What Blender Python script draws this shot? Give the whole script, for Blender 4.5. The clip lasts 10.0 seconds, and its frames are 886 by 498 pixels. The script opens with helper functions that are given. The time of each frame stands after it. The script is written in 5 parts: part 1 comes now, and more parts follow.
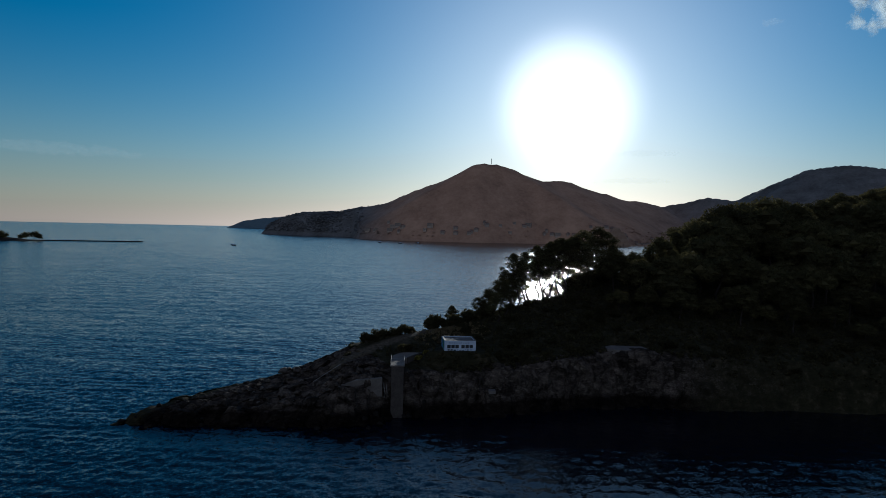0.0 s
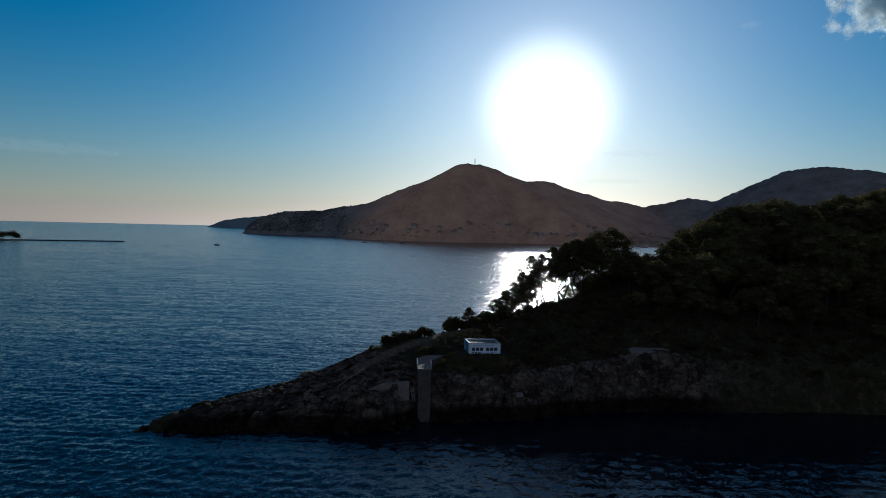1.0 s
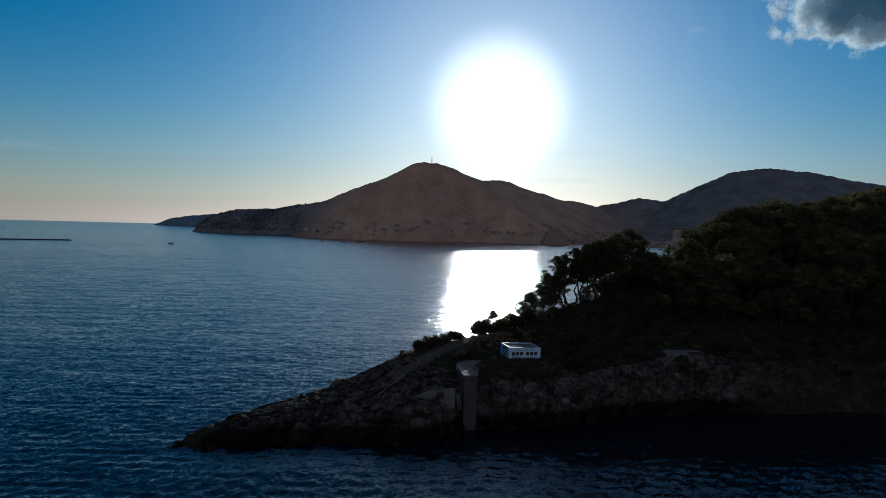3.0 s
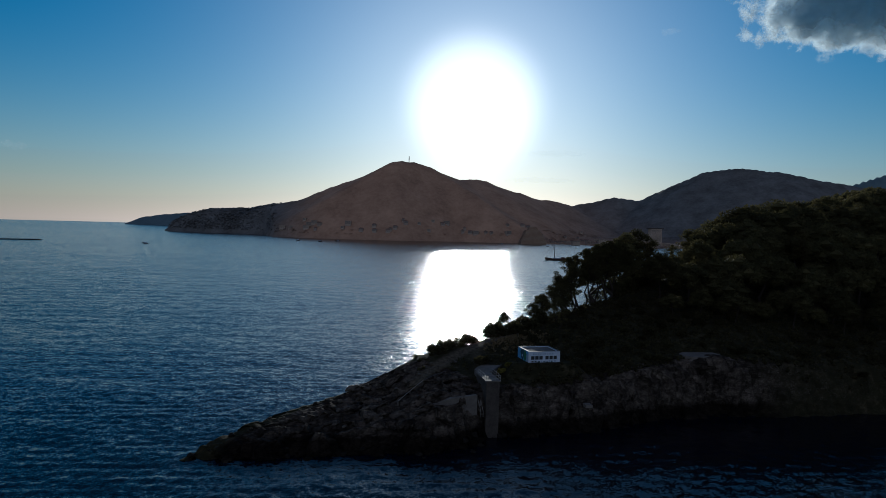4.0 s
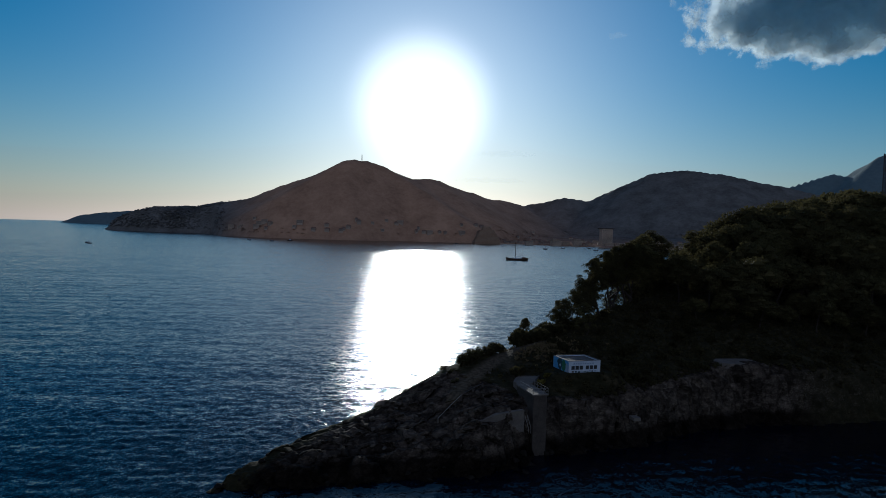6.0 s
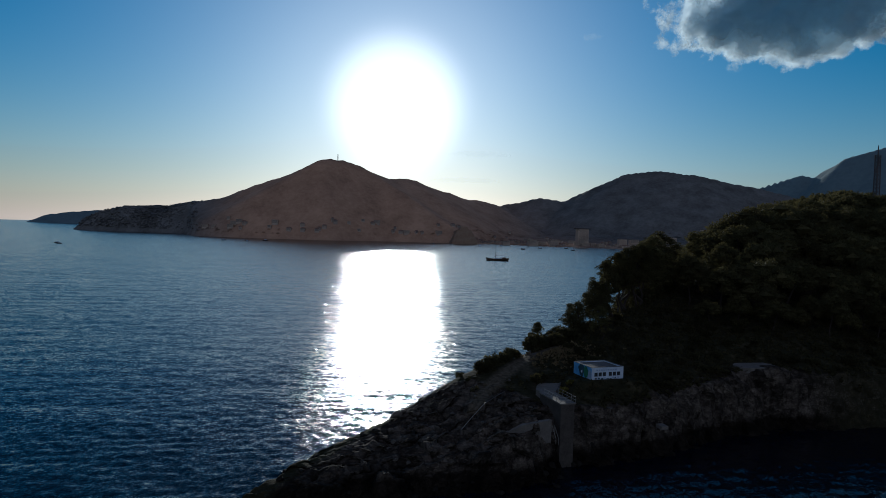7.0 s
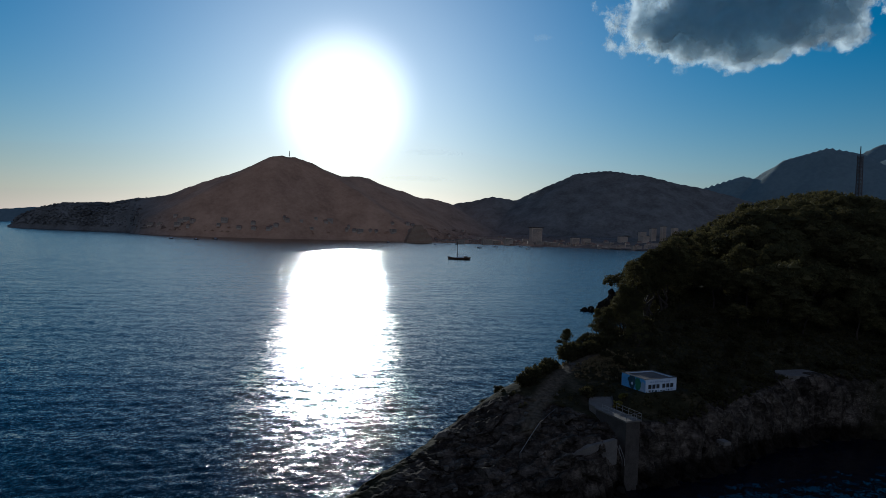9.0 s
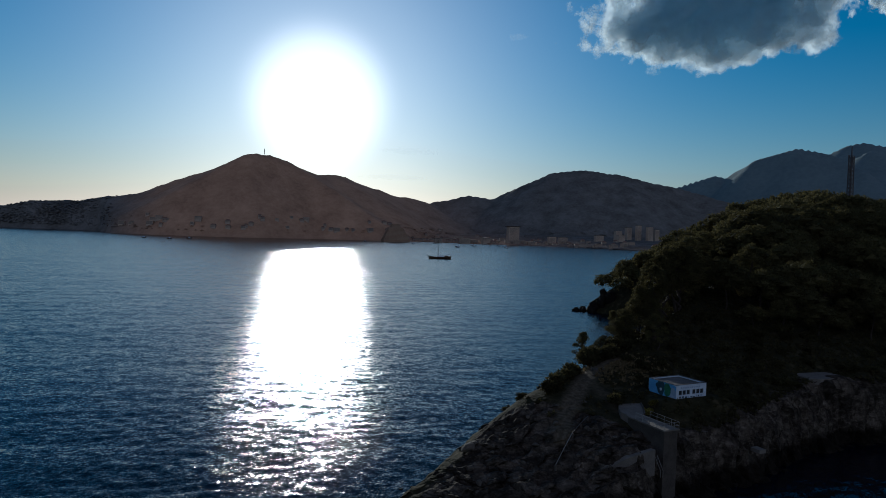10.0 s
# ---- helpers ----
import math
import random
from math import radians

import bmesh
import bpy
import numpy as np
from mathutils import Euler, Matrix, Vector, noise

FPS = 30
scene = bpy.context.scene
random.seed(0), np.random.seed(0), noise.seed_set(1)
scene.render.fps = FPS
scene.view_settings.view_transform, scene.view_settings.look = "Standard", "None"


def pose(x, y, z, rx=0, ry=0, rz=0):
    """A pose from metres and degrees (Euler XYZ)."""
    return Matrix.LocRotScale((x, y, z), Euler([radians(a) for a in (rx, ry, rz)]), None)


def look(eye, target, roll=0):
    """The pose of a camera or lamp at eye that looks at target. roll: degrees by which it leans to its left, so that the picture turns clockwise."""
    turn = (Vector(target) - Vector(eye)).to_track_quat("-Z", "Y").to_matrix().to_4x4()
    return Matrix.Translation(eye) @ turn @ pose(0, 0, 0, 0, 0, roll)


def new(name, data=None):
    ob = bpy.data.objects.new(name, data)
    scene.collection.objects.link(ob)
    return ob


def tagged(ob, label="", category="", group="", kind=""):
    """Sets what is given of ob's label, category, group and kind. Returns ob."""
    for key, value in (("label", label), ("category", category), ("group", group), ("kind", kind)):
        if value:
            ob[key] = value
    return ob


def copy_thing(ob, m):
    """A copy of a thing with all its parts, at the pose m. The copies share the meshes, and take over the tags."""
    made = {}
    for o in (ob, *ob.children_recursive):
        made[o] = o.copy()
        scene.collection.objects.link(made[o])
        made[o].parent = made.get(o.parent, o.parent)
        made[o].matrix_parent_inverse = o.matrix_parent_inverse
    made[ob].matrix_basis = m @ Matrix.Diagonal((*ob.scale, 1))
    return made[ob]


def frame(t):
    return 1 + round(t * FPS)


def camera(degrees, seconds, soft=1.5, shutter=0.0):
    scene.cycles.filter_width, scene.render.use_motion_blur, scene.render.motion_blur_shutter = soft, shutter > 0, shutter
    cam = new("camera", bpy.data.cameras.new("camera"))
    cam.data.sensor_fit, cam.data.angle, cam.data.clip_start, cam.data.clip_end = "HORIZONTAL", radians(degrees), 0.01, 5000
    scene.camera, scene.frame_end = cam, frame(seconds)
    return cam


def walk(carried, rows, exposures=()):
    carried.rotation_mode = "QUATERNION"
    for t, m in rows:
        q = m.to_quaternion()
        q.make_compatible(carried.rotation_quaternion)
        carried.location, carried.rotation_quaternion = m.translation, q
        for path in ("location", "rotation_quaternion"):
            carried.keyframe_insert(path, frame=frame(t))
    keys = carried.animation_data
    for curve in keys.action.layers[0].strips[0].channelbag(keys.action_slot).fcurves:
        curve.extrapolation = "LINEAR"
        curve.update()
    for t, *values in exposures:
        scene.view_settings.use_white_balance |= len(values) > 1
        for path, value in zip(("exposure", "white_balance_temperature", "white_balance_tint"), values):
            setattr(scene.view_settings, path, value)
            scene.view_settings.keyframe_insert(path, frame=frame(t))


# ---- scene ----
cam = camera(66.6, 10.0, soft=0.7)
METRES, EYE, TILT, LEAN, TURN = 101.0, 40.0, -1.75, -1.3, 0.0
ROWS = [
    (0.0, 0.0, 0.0, 0.0, 0.0, 0.0, -0.0),
    (0.5, -0.0487, 0.0088, 0.0018, -0.83, 0.0, -0.0),
    (1.0, -0.0967, 0.0189, 0.0039, -1.66, -0.03, -0.02),
    (1.5, -0.1446, 0.0304, 0.0055, -2.57, -0.04, -0.04),
    (2.0, -0.1915, 0.0431, 0.0069, -3.6, -0.08, -0.05),
    (2.5, -0.2379, 0.0585, 0.0077, -4.71, -0.11, -0.05),
    (4.0, -0.3654, 0.1365, 0.0133, -7.96, -0.22, 0.01),
    (4.5, -0.405, 0.165, 0.014, -9.05, -0.23, 0.01),
    (5.0, -0.4434, 0.1956, 0.0152, -10.16, -0.24, -0.01),
    (5.5, -0.4811, 0.2296, 0.017, -11.26, -0.26, -0.03),
    (7.0, -0.5841, 0.3429, 0.0222, -14.56, -0.27, -0.02),
    (7.5, -0.6173, 0.3817, 0.0239, -15.64, -0.31, -0.03),
    (8.0, -0.6494, 0.4205, 0.025, -16.73, -0.35, -0.03),
    (8.5, -0.6804, 0.4591, 0.0268, -17.81, -0.38, -0.01),
    (9.0, -0.7098, 0.5008, 0.0284, -18.89, -0.41, -0.02),
    (9.5, -0.7388, 0.5426, 0.0292, -19.99, -0.44, -0.02),
    (10.0, -0.7652, 0.5846, 0.0304, -21.05, -0.5, 0.0),
]
EXPOSURES = [(0.0, -0.52, 5200, 4), (10.0, -0.52, 5200, 4)]
walk(cam, [(t, pose(0, 0, EYE, TILT, LEAN, TURN) @ pose(METRES * x, METRES * y, METRES * (z + 0.0005 * t - 0.002), 90 + pitch, roll, yaw)) for t, x, y, z, yaw, pitch, roll in ROWS], exposures=EXPOSURES)

# ---- light ----
SUN_AZ, SUN_EL = 10.3, 10.4
SUN_DIR = Vector((math.sin(radians(SUN_AZ)) * math.cos(radians(SUN_EL)), math.cos(radians(SUN_AZ)) * math.cos(radians(SUN_EL)), math.sin(radians(SUN_EL))))
world = bpy.data.worlds.new("sky")
scene.world = world
world.use_nodes = True
wn = world.node_tree.nodes
wl = world.node_tree.links
sky = wn.new("ShaderNodeTexSky")
sky.sky_type = "NISHITA"
sky.sun_disc = False
sky.sun_elevation, sky.sun_rotation = radians(SUN_EL), radians(SUN_AZ)
sky.altitude, sky.air_density, sky.dust_density, sky.ozone_density = 0, 1.0, 0.15, 3.0
# the sun's aureole from forward-scattering haze; its white core also paints in lens bloom
where = wn.new("ShaderNodeTexCoord")
dot = wn.new("ShaderNodeVectorMath")
dot.operation = "DOT_PRODUCT"
dot.inputs[1].default_value = SUN_DIR
wl.new(where.outputs["Generated"], dot.inputs[0])
clamp = wn.new("ShaderNodeClamp")
wl.new(dot.outputs["Value"], clamp.inputs["Value"])
off = wn.new("ShaderNodeMath")
off.operation = "ARCCOSINE"
wl.new(clamp.outputs[0], off.inputs[0])


def halo(width, power, amount):
    """Light that falls off with the angle from the sun: amount * exp(-(angle / width) ** power)."""
    last = off.outputs[0]
    for op, value in (("DIVIDE", radians(width)), ("POWER", power), ("MULTIPLY", -1.0), ("EXPONENT", 0.0), ("MULTIPLY", amount)):
        n = wn.new("ShaderNodeMath")
        n.operation = op
        wl.new(last, n.inputs[0])
        if op != "EXPONENT":
            n.inputs[1].default_value = value
        last = n.outputs[0]
    return last


inner, outer = halo(5.3, 5.0, 9.0), halo(12.0, 1.25, 8.0)
both = wn.new("ShaderNodeMath")
wl.new(inner, both.inputs[0])
wl.new(outer, both.inputs[1])
tint = wn.new("ShaderNodeMix")
tint.data_type, tint.blend_type, tint.clamp_result = "RGBA", "ADD", False
tint.inputs["Factor"].default_value = 1.0
glow = wn.new("ShaderNodeVectorMath")
glow.operation = "SCALE"
glow.inputs[0].default_value = (1.0, 0.83, 0.66)
wl.new(both.outputs[0], glow.inputs["Scale"])
ember = wn.new("ShaderNodeMath")
ember.operation = "MULTIPLY"
wl.new(halo(15.0, 1.0, 9.0), ember.inputs[0])
peach = wn.new("ShaderNodeVectorMath")
peach.operation = "SCALE"
peach.inputs[0].default_value = (1.0, 0.56, 0.24)
wl.new(ember.outputs[0], peach.inputs["Scale"])
azure = wn.new("ShaderNodeVectorMath")
azure.operation = "SCALE"
azure.inputs[0].default_value = (0.15, 0.5, 0.8)
wl.new(halo(27.0, 2.0, 1.0), azure.inputs["Scale"])
gleam = wn.new("ShaderNodeVectorMath")
wide_gleam = wn.new("ShaderNodeVectorMath")
wl.new(glow.outputs[0], gleam.inputs[0])
wl.new(peach.outputs[0], gleam.inputs[1])
rich = wn.new("ShaderNodeHueSaturation")
rich.inputs["Hue"].default_value, rich.inputs["Saturation"].default_value, rich.inputs["Value"].default_value = 0.488, 1.4, 0.8
# dust near the horizon: the blue fades there to a pale beige
flatten = wn.new("ShaderNodeSeparateXYZ")
wl.new(where.outputs["Generated"], flatten.inputs[0])
low_air = flatten.outputs["Z"]
for op, value in (("MAXIMUM", 0.0), ("DIVIDE", -0.09), ("EXPONENT", 0.0)):
    low_step = wn.new("ShaderNodeMath")
    low_step.operation = op
    wl.new(low_air, low_step.inputs[0])
    if op != "EXPONENT":
        low_step.inputs[1].default_value = value
    low_air = low_step.outputs[0]
for socket, slope, start in (("Saturation", -1.3, 1.58), ("Value", -0.08, 0.74)):
    fall = wn.new("ShaderNodeMath")
    fall.operation = "MULTIPLY_ADD"
    fall.inputs[1].default_value, fall.inputs[2].default_value = slope, start
    wl.new(low_air, fall.inputs[0])
    wl.new(fall.outputs[0], rich.inputs[socket])
wl.new(sky.outputs["Color"], rich.inputs["Color"])
# the pale twilight arch opposite the sun
arch = wn.new("ShaderNodeMath")
arch.operation = "MULTIPLY_ADD"
arch.inputs[1].default_value, arch.inputs[2].default_value = -0.5, 0.5
wl.new(dot.outputs["Value"], arch.inputs[0])
wide = wn.new("ShaderNodeMath")
wide.operation = "POWER"
wide.inputs[1].default_value = 1.6
wl.new(arch.outputs[0], wide.inputs[0])
dome = wn.new("ShaderNodeMix")
dome.data_type, dome.blend_type, dome.clamp_result = "RGBA", "ADD", False
dome.inputs[7].default_value = (4.0, 2.8, 2.3, 1)
wl.new(wide.outputs[0], dome.inputs["Factor"])
clean = wn.new("ShaderNodeMix")
clean.data_type, clean.blend_type = "RGBA", "MULTIPLY"
clean.inputs["Factor"].default_value = 1.0
warm = wn.new("ShaderNodeMix")
warm.data_type = "RGBA"
warm.inputs[6].default_value, warm.inputs[7].default_value = (0.86, 0.98, 1.05, 1), (1.1, 0.93, 0.8, 1)
wl.new(low_air, warm.inputs["Factor"])
wl.new(warm.outputs[2], clean.inputs[7])
wl.new(rich.outputs["Color"], clean.inputs[6])
wl.new(clean.outputs[2], dome.inputs[6])
wl.new(dome.outputs[2], tint.inputs[6])
wl.new(low_air, ember.inputs[1])
wl.new(gleam.outputs[0], wide_gleam.inputs[0])
wl.new(azure.outputs[0], wide_gleam.inputs[1])
wl.new(wide_gleam.outputs[0], tint.inputs[7])
wl.new(tint.outputs[2], wn["Background"].inputs["Color"])
wn["Background"].inputs["Strength"].default_value = 0.1
sun = new("sun", bpy.data.lights.new("sun", "SUN"))
sun.data.energy, sun.data.angle, sun.data.color = 3.8, radians(0.53), (1.0, 0.86, 0.68)
sun.matrix_world = look(SUN_DIR * 100, (0, 0, 0))


# ---- materials ----
def material(name):
    m = bpy.data.materials.new(name)
    m.use_nodes = True
    return m, m.node_tree.nodes, m.node_tree.links, m.node_tree.nodes["Principled BSDF"]


def ramp(nodes, stops):
    r = nodes.new("ShaderNodeValToRGB")
    while len(r.color_ramp.elements) < len(stops):
        r.color_ramp.elements.new(0.5)
    for e, (p, c) in zip(r.color_ramp.elements, stops):
        e.position, e.color = p, (*c, 1)
    return r


def noise_node(nodes, links, scale, detail=4.0, rough=0.55, stretch=(1, 1, 1)):
    co = nodes.new("ShaderNodeTexCoord")
    mp = nodes.new("ShaderNodeMapping")
    mp.inputs["Scale"].default_value = stretch
    links.new(co.outputs["Object"], mp.inputs["Vector"])
    n = nodes.new("ShaderNodeTexNoise")
    n.inputs["Scale"].default_value, n.inputs["Detail"].default_value, n.inputs["Roughness"].default_value = scale, detail, rough
    links.new(mp.outputs["Vector"], n.inputs["Vector"])
    return n


def surface(name, low, high, scale=1.0, rough=0.8, bump=0.3, metallic=0.0, stretch=(1, 1, 1), spec=0.3, fine=12.0):
    """A two-scale mottled surface between two colours."""
    m, n, l, b = material(name)
    big = noise_node(n, l, scale, 5, 0.6, stretch)
    small = noise_node(n, l, scale * fine, 3, 0.6, stretch)
    mixed = n.new("ShaderNodeMath")
    mixed.operation = "MULTIPLY_ADD"
    mixed.inputs[1].default_value = 0.45
    l.new(small.outputs["Fac"], mixed.inputs[0])
    half = n.new("ShaderNodeMath")
    half.operation = "MULTIPLY"
    half.inputs[1].default_value = 0.6
    l.new(big.outputs["Fac"], half.inputs[0])
    l.new(half.outputs[0], mixed.inputs[2])
    r = ramp(n, ((0.36, low), (0.66, high)))
    l.new(mixed.outputs[0], r.inputs["Fac"])
    l.new(r.outputs["Color"], b.inputs["Base Color"])
    b.inputs["Roughness"].default_value, b.inputs["Metallic"].default_value = rough, metallic
    b.inputs["Specular IOR Level"].default_value = spec
    if bump:
        bp = n.new("ShaderNodeBump")
        bp.inputs["Strength"].default_value = bump
        bp.inputs["Distance"].default_value = 0.25 / scale
        l.new(mixed.outputs[0], bp.inputs["Height"])
        l.new(bp.outputs["Normal"], b.inputs["Normal"])
    return m


def foliage(name, low, high, glow=0.45):
    m, n, l, b = material(name)
    g = n.new("ShaderNodeNewGeometry")
    r = ramp(n, ((0.0, low), (1.0, high)))
    l.new(g.outputs["Random Per Island"], r.inputs["Fac"])
    info = n.new("ShaderNodeObjectInfo")
    hue = n.new("ShaderNodeHueSaturation")
    mr = n.new("ShaderNodeMapRange")
    mr.inputs["To Min"].default_value, mr.inputs["To Max"].default_value = 0.7, 1.3
    l.new(info.outputs["Random"], mr.inputs["Value"])
    l.new(mr.outputs["Result"], hue.inputs["Value"])
    l.new(r.outputs["Color"], hue.inputs["Color"])
    l.new(hue.outputs["Color"], b.inputs["Base Color"])
    b.inputs["Roughness"].default_value = 0.75
    b.inputs["Specular IOR Level"].default_value = 0.06
    t = n.new("ShaderNodeBsdfTranslucent")
    l.new(hue.outputs["Color"], t.inputs["Color"])
    mix = n.new("ShaderNodeMixShader")
    mix.inputs["Fac"].default_value = glow
    l.new(b.outputs["BSDF"], mix.inputs[1])
    l.new(t.outputs["BSDF"], mix.inputs[2])
    l.new(mix.outputs["Shader"], n["Material Output"].inputs["Surface"])
    return m


def sea_material():
    m, n, l, b = material("sea_water")
    b.inputs["Base Color"].default_value = (0.0008, 0.0025, 0.009, 1)
    b.inputs["Roughness"].default_value = 0.1
    b.inputs["IOR"].default_value = 1.333
    geo = n.new("ShaderNodeNewGeometry")
    # an added lean south, to the camera: far water mirrors sky, not hills
    south_lean = n.new("ShaderNodeVectorMath")
    calm = n.new("ShaderNodeAttribute")
    calm.attribute_name = "shelter"
    windy = n.new("ShaderNodeMath")
    windy.operation = "SUBTRACT"
    windy.inputs[0].default_value = 1.0
    l.new(calm.outputs["Fac"], windy.inputs[1])
    driven = n.new("ShaderNodeVectorMath")
    driven.operation = "SCALE"
    driven.inputs[0].default_value = (-0.01, -0.06, 0.0)
    l.new(windy.outputs[0], driven.inputs["Scale"])
    l.new(driven.outputs[0], south_lean.inputs[1])
    l.new(geo.outputs["Normal"], south_lean.inputs[0])
    slope = south_lean.outputs[0]
    # ripples finer than the sheet: gusty swell, chop and cat's paws lean the surface
    for scale, detail, amount, crest in ((0.012, 2, 0.05, 0.3), (0.06, 2, 0.12, 0.4), (0.25, 2, 0.22, 0.5), (0.7, 2, 0.5, 0.65), (1.9, 2, 0.8, 0.9), (4.5, 2, 0.8, 1.0)):
        ripple = noise_node(n, l, scale, detail, 0.6, (crest, 1, 1))
        centred = n.new("ShaderNodeVectorMath")
        centred.operation = "MULTIPLY_ADD"
        centred.inputs[1].default_value, centred.inputs[2].default_value = (1.0 * amount, 0.56 * amount, 0.0), (-0.5 * amount, -0.28 * amount, 0.0)
        l.new(ripple.outputs["Color"], centred.inputs[0])
        lean = n.new("ShaderNodeVectorMath")
        l.new(slope, lean.inputs[0])
        l.new(centred.outputs[0], lean.inputs[1])
        slope = lean.outputs[0]
    # sheltered water lies flatter
    flat = n.new("ShaderNodeMath")
    flat.operation = "MULTIPLY_ADD"
    flat.inputs[1].default_value, flat.inputs[2].default_value = -0.55, 1.0
    l.new(calm.outputs["Fac"], flat.inputs[0])
    squash = n.new("ShaderNodeCombineXYZ")
    squash.inputs["Z"].default_value = 1.0
    l.new(flat.outputs[0], squash.inputs["X"])
    l.new(flat.outputs[0], squash.inputs["Y"])
    lower = n.new("ShaderNodeVectorMath")
    lower.operation = "MULTIPLY"
    l.new(slope, lower.inputs[0])
    l.new(squash.outputs[0], lower.inputs[1])
    even = n.new("ShaderNodeVectorMath")
    even.operation = "NORMALIZE"
    l.new(lower.outputs[0], even.inputs[0])
    l.new(even.outputs[0], b.inputs["Normal"])
    return m


def headland_material():
    """Pale grey limestone on steep and seaward ground, dark scrub soil and dry grass on the gentler slopes."""
    m, n, l, b = material("headland_ground")
    rock_a = noise_node(n, l, 0.35, 6, 0.65, (1, 1, 2.2))
    rock_b = noise_node(n, l, 2.6, 4, 0.7, (1, 1, 1.6))
    add = n.new("ShaderNodeMath")
    add.operation = "MULTIPLY_ADD"
    add.inputs[1].default_value = 0.28
    l.new(rock_b.outputs["Fac"], add.inputs[0])
    h = n.new("ShaderNodeMath")
    h.operation = "MULTIPLY"
    h.inputs[1].default_value = 0.72
    l.new(rock_a.outputs["Fac"], h.inputs[0])
    l.new(h.outputs[0], add.inputs[2])
    rock = ramp(n, ((0.34, (0.026, 0.021, 0.017)), (0.46, (0.06, 0.048, 0.038)), (0.56, (0.115, 0.093, 0.074)), (0.69, (0.22, 0.18, 0.145))))
    l.new(add.outputs[0], rock.inputs["Fac"])
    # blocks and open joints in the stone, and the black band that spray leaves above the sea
    def blocks(scale, stretch, low, high):
        co = n.new("ShaderNodeTexCoord")
        mp = n.new("ShaderNodeMapping")
        mp.inputs["Scale"].default_value = stretch
        mp.inputs["Rotation"].default_value = (0.55, 0.3, 0.35)
        l.new(co.outputs["Object"], mp.inputs["Vector"])
        wob = n.new("ShaderNodeVectorMath")
        wob.operation = "MULTIPLY_ADD"
        wob.inputs[1].default_value = (3.2, 3.2, 3.2)
        l.new(rock_a.outputs["Color"], wob.inputs[0])
        l.new(mp.outputs["Vector"], wob.inputs[2])
        edge_v = n.new("ShaderNodeTexVoronoi")
        edge_v.feature = "DISTANCE_TO_EDGE"
        edge_v.inputs["Scale"].default_value = scale
        l.new(wob.outputs[0], edge_v.inputs["Vector"])
        r = ramp(n, ((0.0, low), (0.11, high)))
        l.new(edge_v.outputs["Distance"], r.inputs["Fac"])
        return r
    def times(a, b2):
        m2 = n.new("ShaderNodeMix")
        m2.data_type, m2.blend_type = "RGBA", "MULTIPLY"
        m2.inputs["Factor"].default_value = 1.0
        l.new(a, m2.inputs[6])
        l.new(b2, m2.inputs[7])
        return m2.outputs[2]
    stone = times(rock.outputs["Color"], blocks(0.3, (1.0, 1.0, 0.4), (0.42, 0.42, 0.42), (1, 1, 1)).outputs["Color"])
    stone = times(stone, blocks(0.9, (0.6, 1.0, 1.3), (0.6, 0.6, 0.6), (1, 1, 1)).outputs["Color"])
    # each block weathers to a tone of its own
    tone_map = n.new("ShaderNodeMapping")
    tone_map.inputs["Scale"].default_value, tone_map.inputs["Rotation"].default_value = (0.45, 0.5, 0.3), (0.5, 0.35, 0.4)
    tone_co = n.new("ShaderNodeTexCoord")
    l.new(tone_co.outputs["Object"], tone_map.inputs["Vector"])
    tone_wob = n.new("ShaderNodeVectorMath")
    tone_wob.operation = "MULTIPLY_ADD"
    tone_wob.inputs[1].default_value = (1.2, 1.2, 1.2)
    l.new(rock_a.outputs["Color"], tone_wob.inputs[0])
    l.new(tone_map.outputs["Vector"], tone_wob.inputs[2])
    cell = n.new("ShaderNodeTexVoronoi")
    cell.inputs["Scale"].default_value = 1.0
    l.new(tone_wob.outputs[0], cell.inputs["Vector"])
    tone = ramp(n, ((0.15, (0.4, 0.4, 0.4)), (0.5, (0.9, 0.9, 0.9)), (0.9, (1.0, 0.99, 0.97))))
    l.new(cell.outputs["Color"], tone.inputs["Fac"])
    stone = times(stone, tone.outputs["Color"])
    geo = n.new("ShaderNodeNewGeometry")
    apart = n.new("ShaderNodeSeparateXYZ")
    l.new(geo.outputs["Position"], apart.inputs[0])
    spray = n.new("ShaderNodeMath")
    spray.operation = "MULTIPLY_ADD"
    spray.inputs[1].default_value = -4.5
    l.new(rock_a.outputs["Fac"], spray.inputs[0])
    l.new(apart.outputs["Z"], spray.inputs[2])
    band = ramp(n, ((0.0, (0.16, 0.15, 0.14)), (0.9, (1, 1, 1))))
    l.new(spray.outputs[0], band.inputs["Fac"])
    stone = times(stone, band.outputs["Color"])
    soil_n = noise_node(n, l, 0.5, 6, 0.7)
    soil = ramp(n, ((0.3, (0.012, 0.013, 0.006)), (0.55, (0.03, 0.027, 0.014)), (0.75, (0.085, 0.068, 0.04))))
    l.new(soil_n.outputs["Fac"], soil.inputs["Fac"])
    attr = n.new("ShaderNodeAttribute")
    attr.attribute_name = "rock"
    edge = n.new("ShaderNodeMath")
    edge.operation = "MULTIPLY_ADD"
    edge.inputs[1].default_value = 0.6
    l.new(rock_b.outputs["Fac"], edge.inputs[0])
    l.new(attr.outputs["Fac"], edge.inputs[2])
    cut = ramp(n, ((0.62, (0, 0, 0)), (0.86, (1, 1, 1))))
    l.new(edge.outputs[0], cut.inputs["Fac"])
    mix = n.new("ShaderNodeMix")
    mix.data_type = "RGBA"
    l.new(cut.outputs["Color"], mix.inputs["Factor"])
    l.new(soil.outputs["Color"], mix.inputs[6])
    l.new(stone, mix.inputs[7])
    dirt_n = noise_node(n, l, 1.4, 5, 0.65)
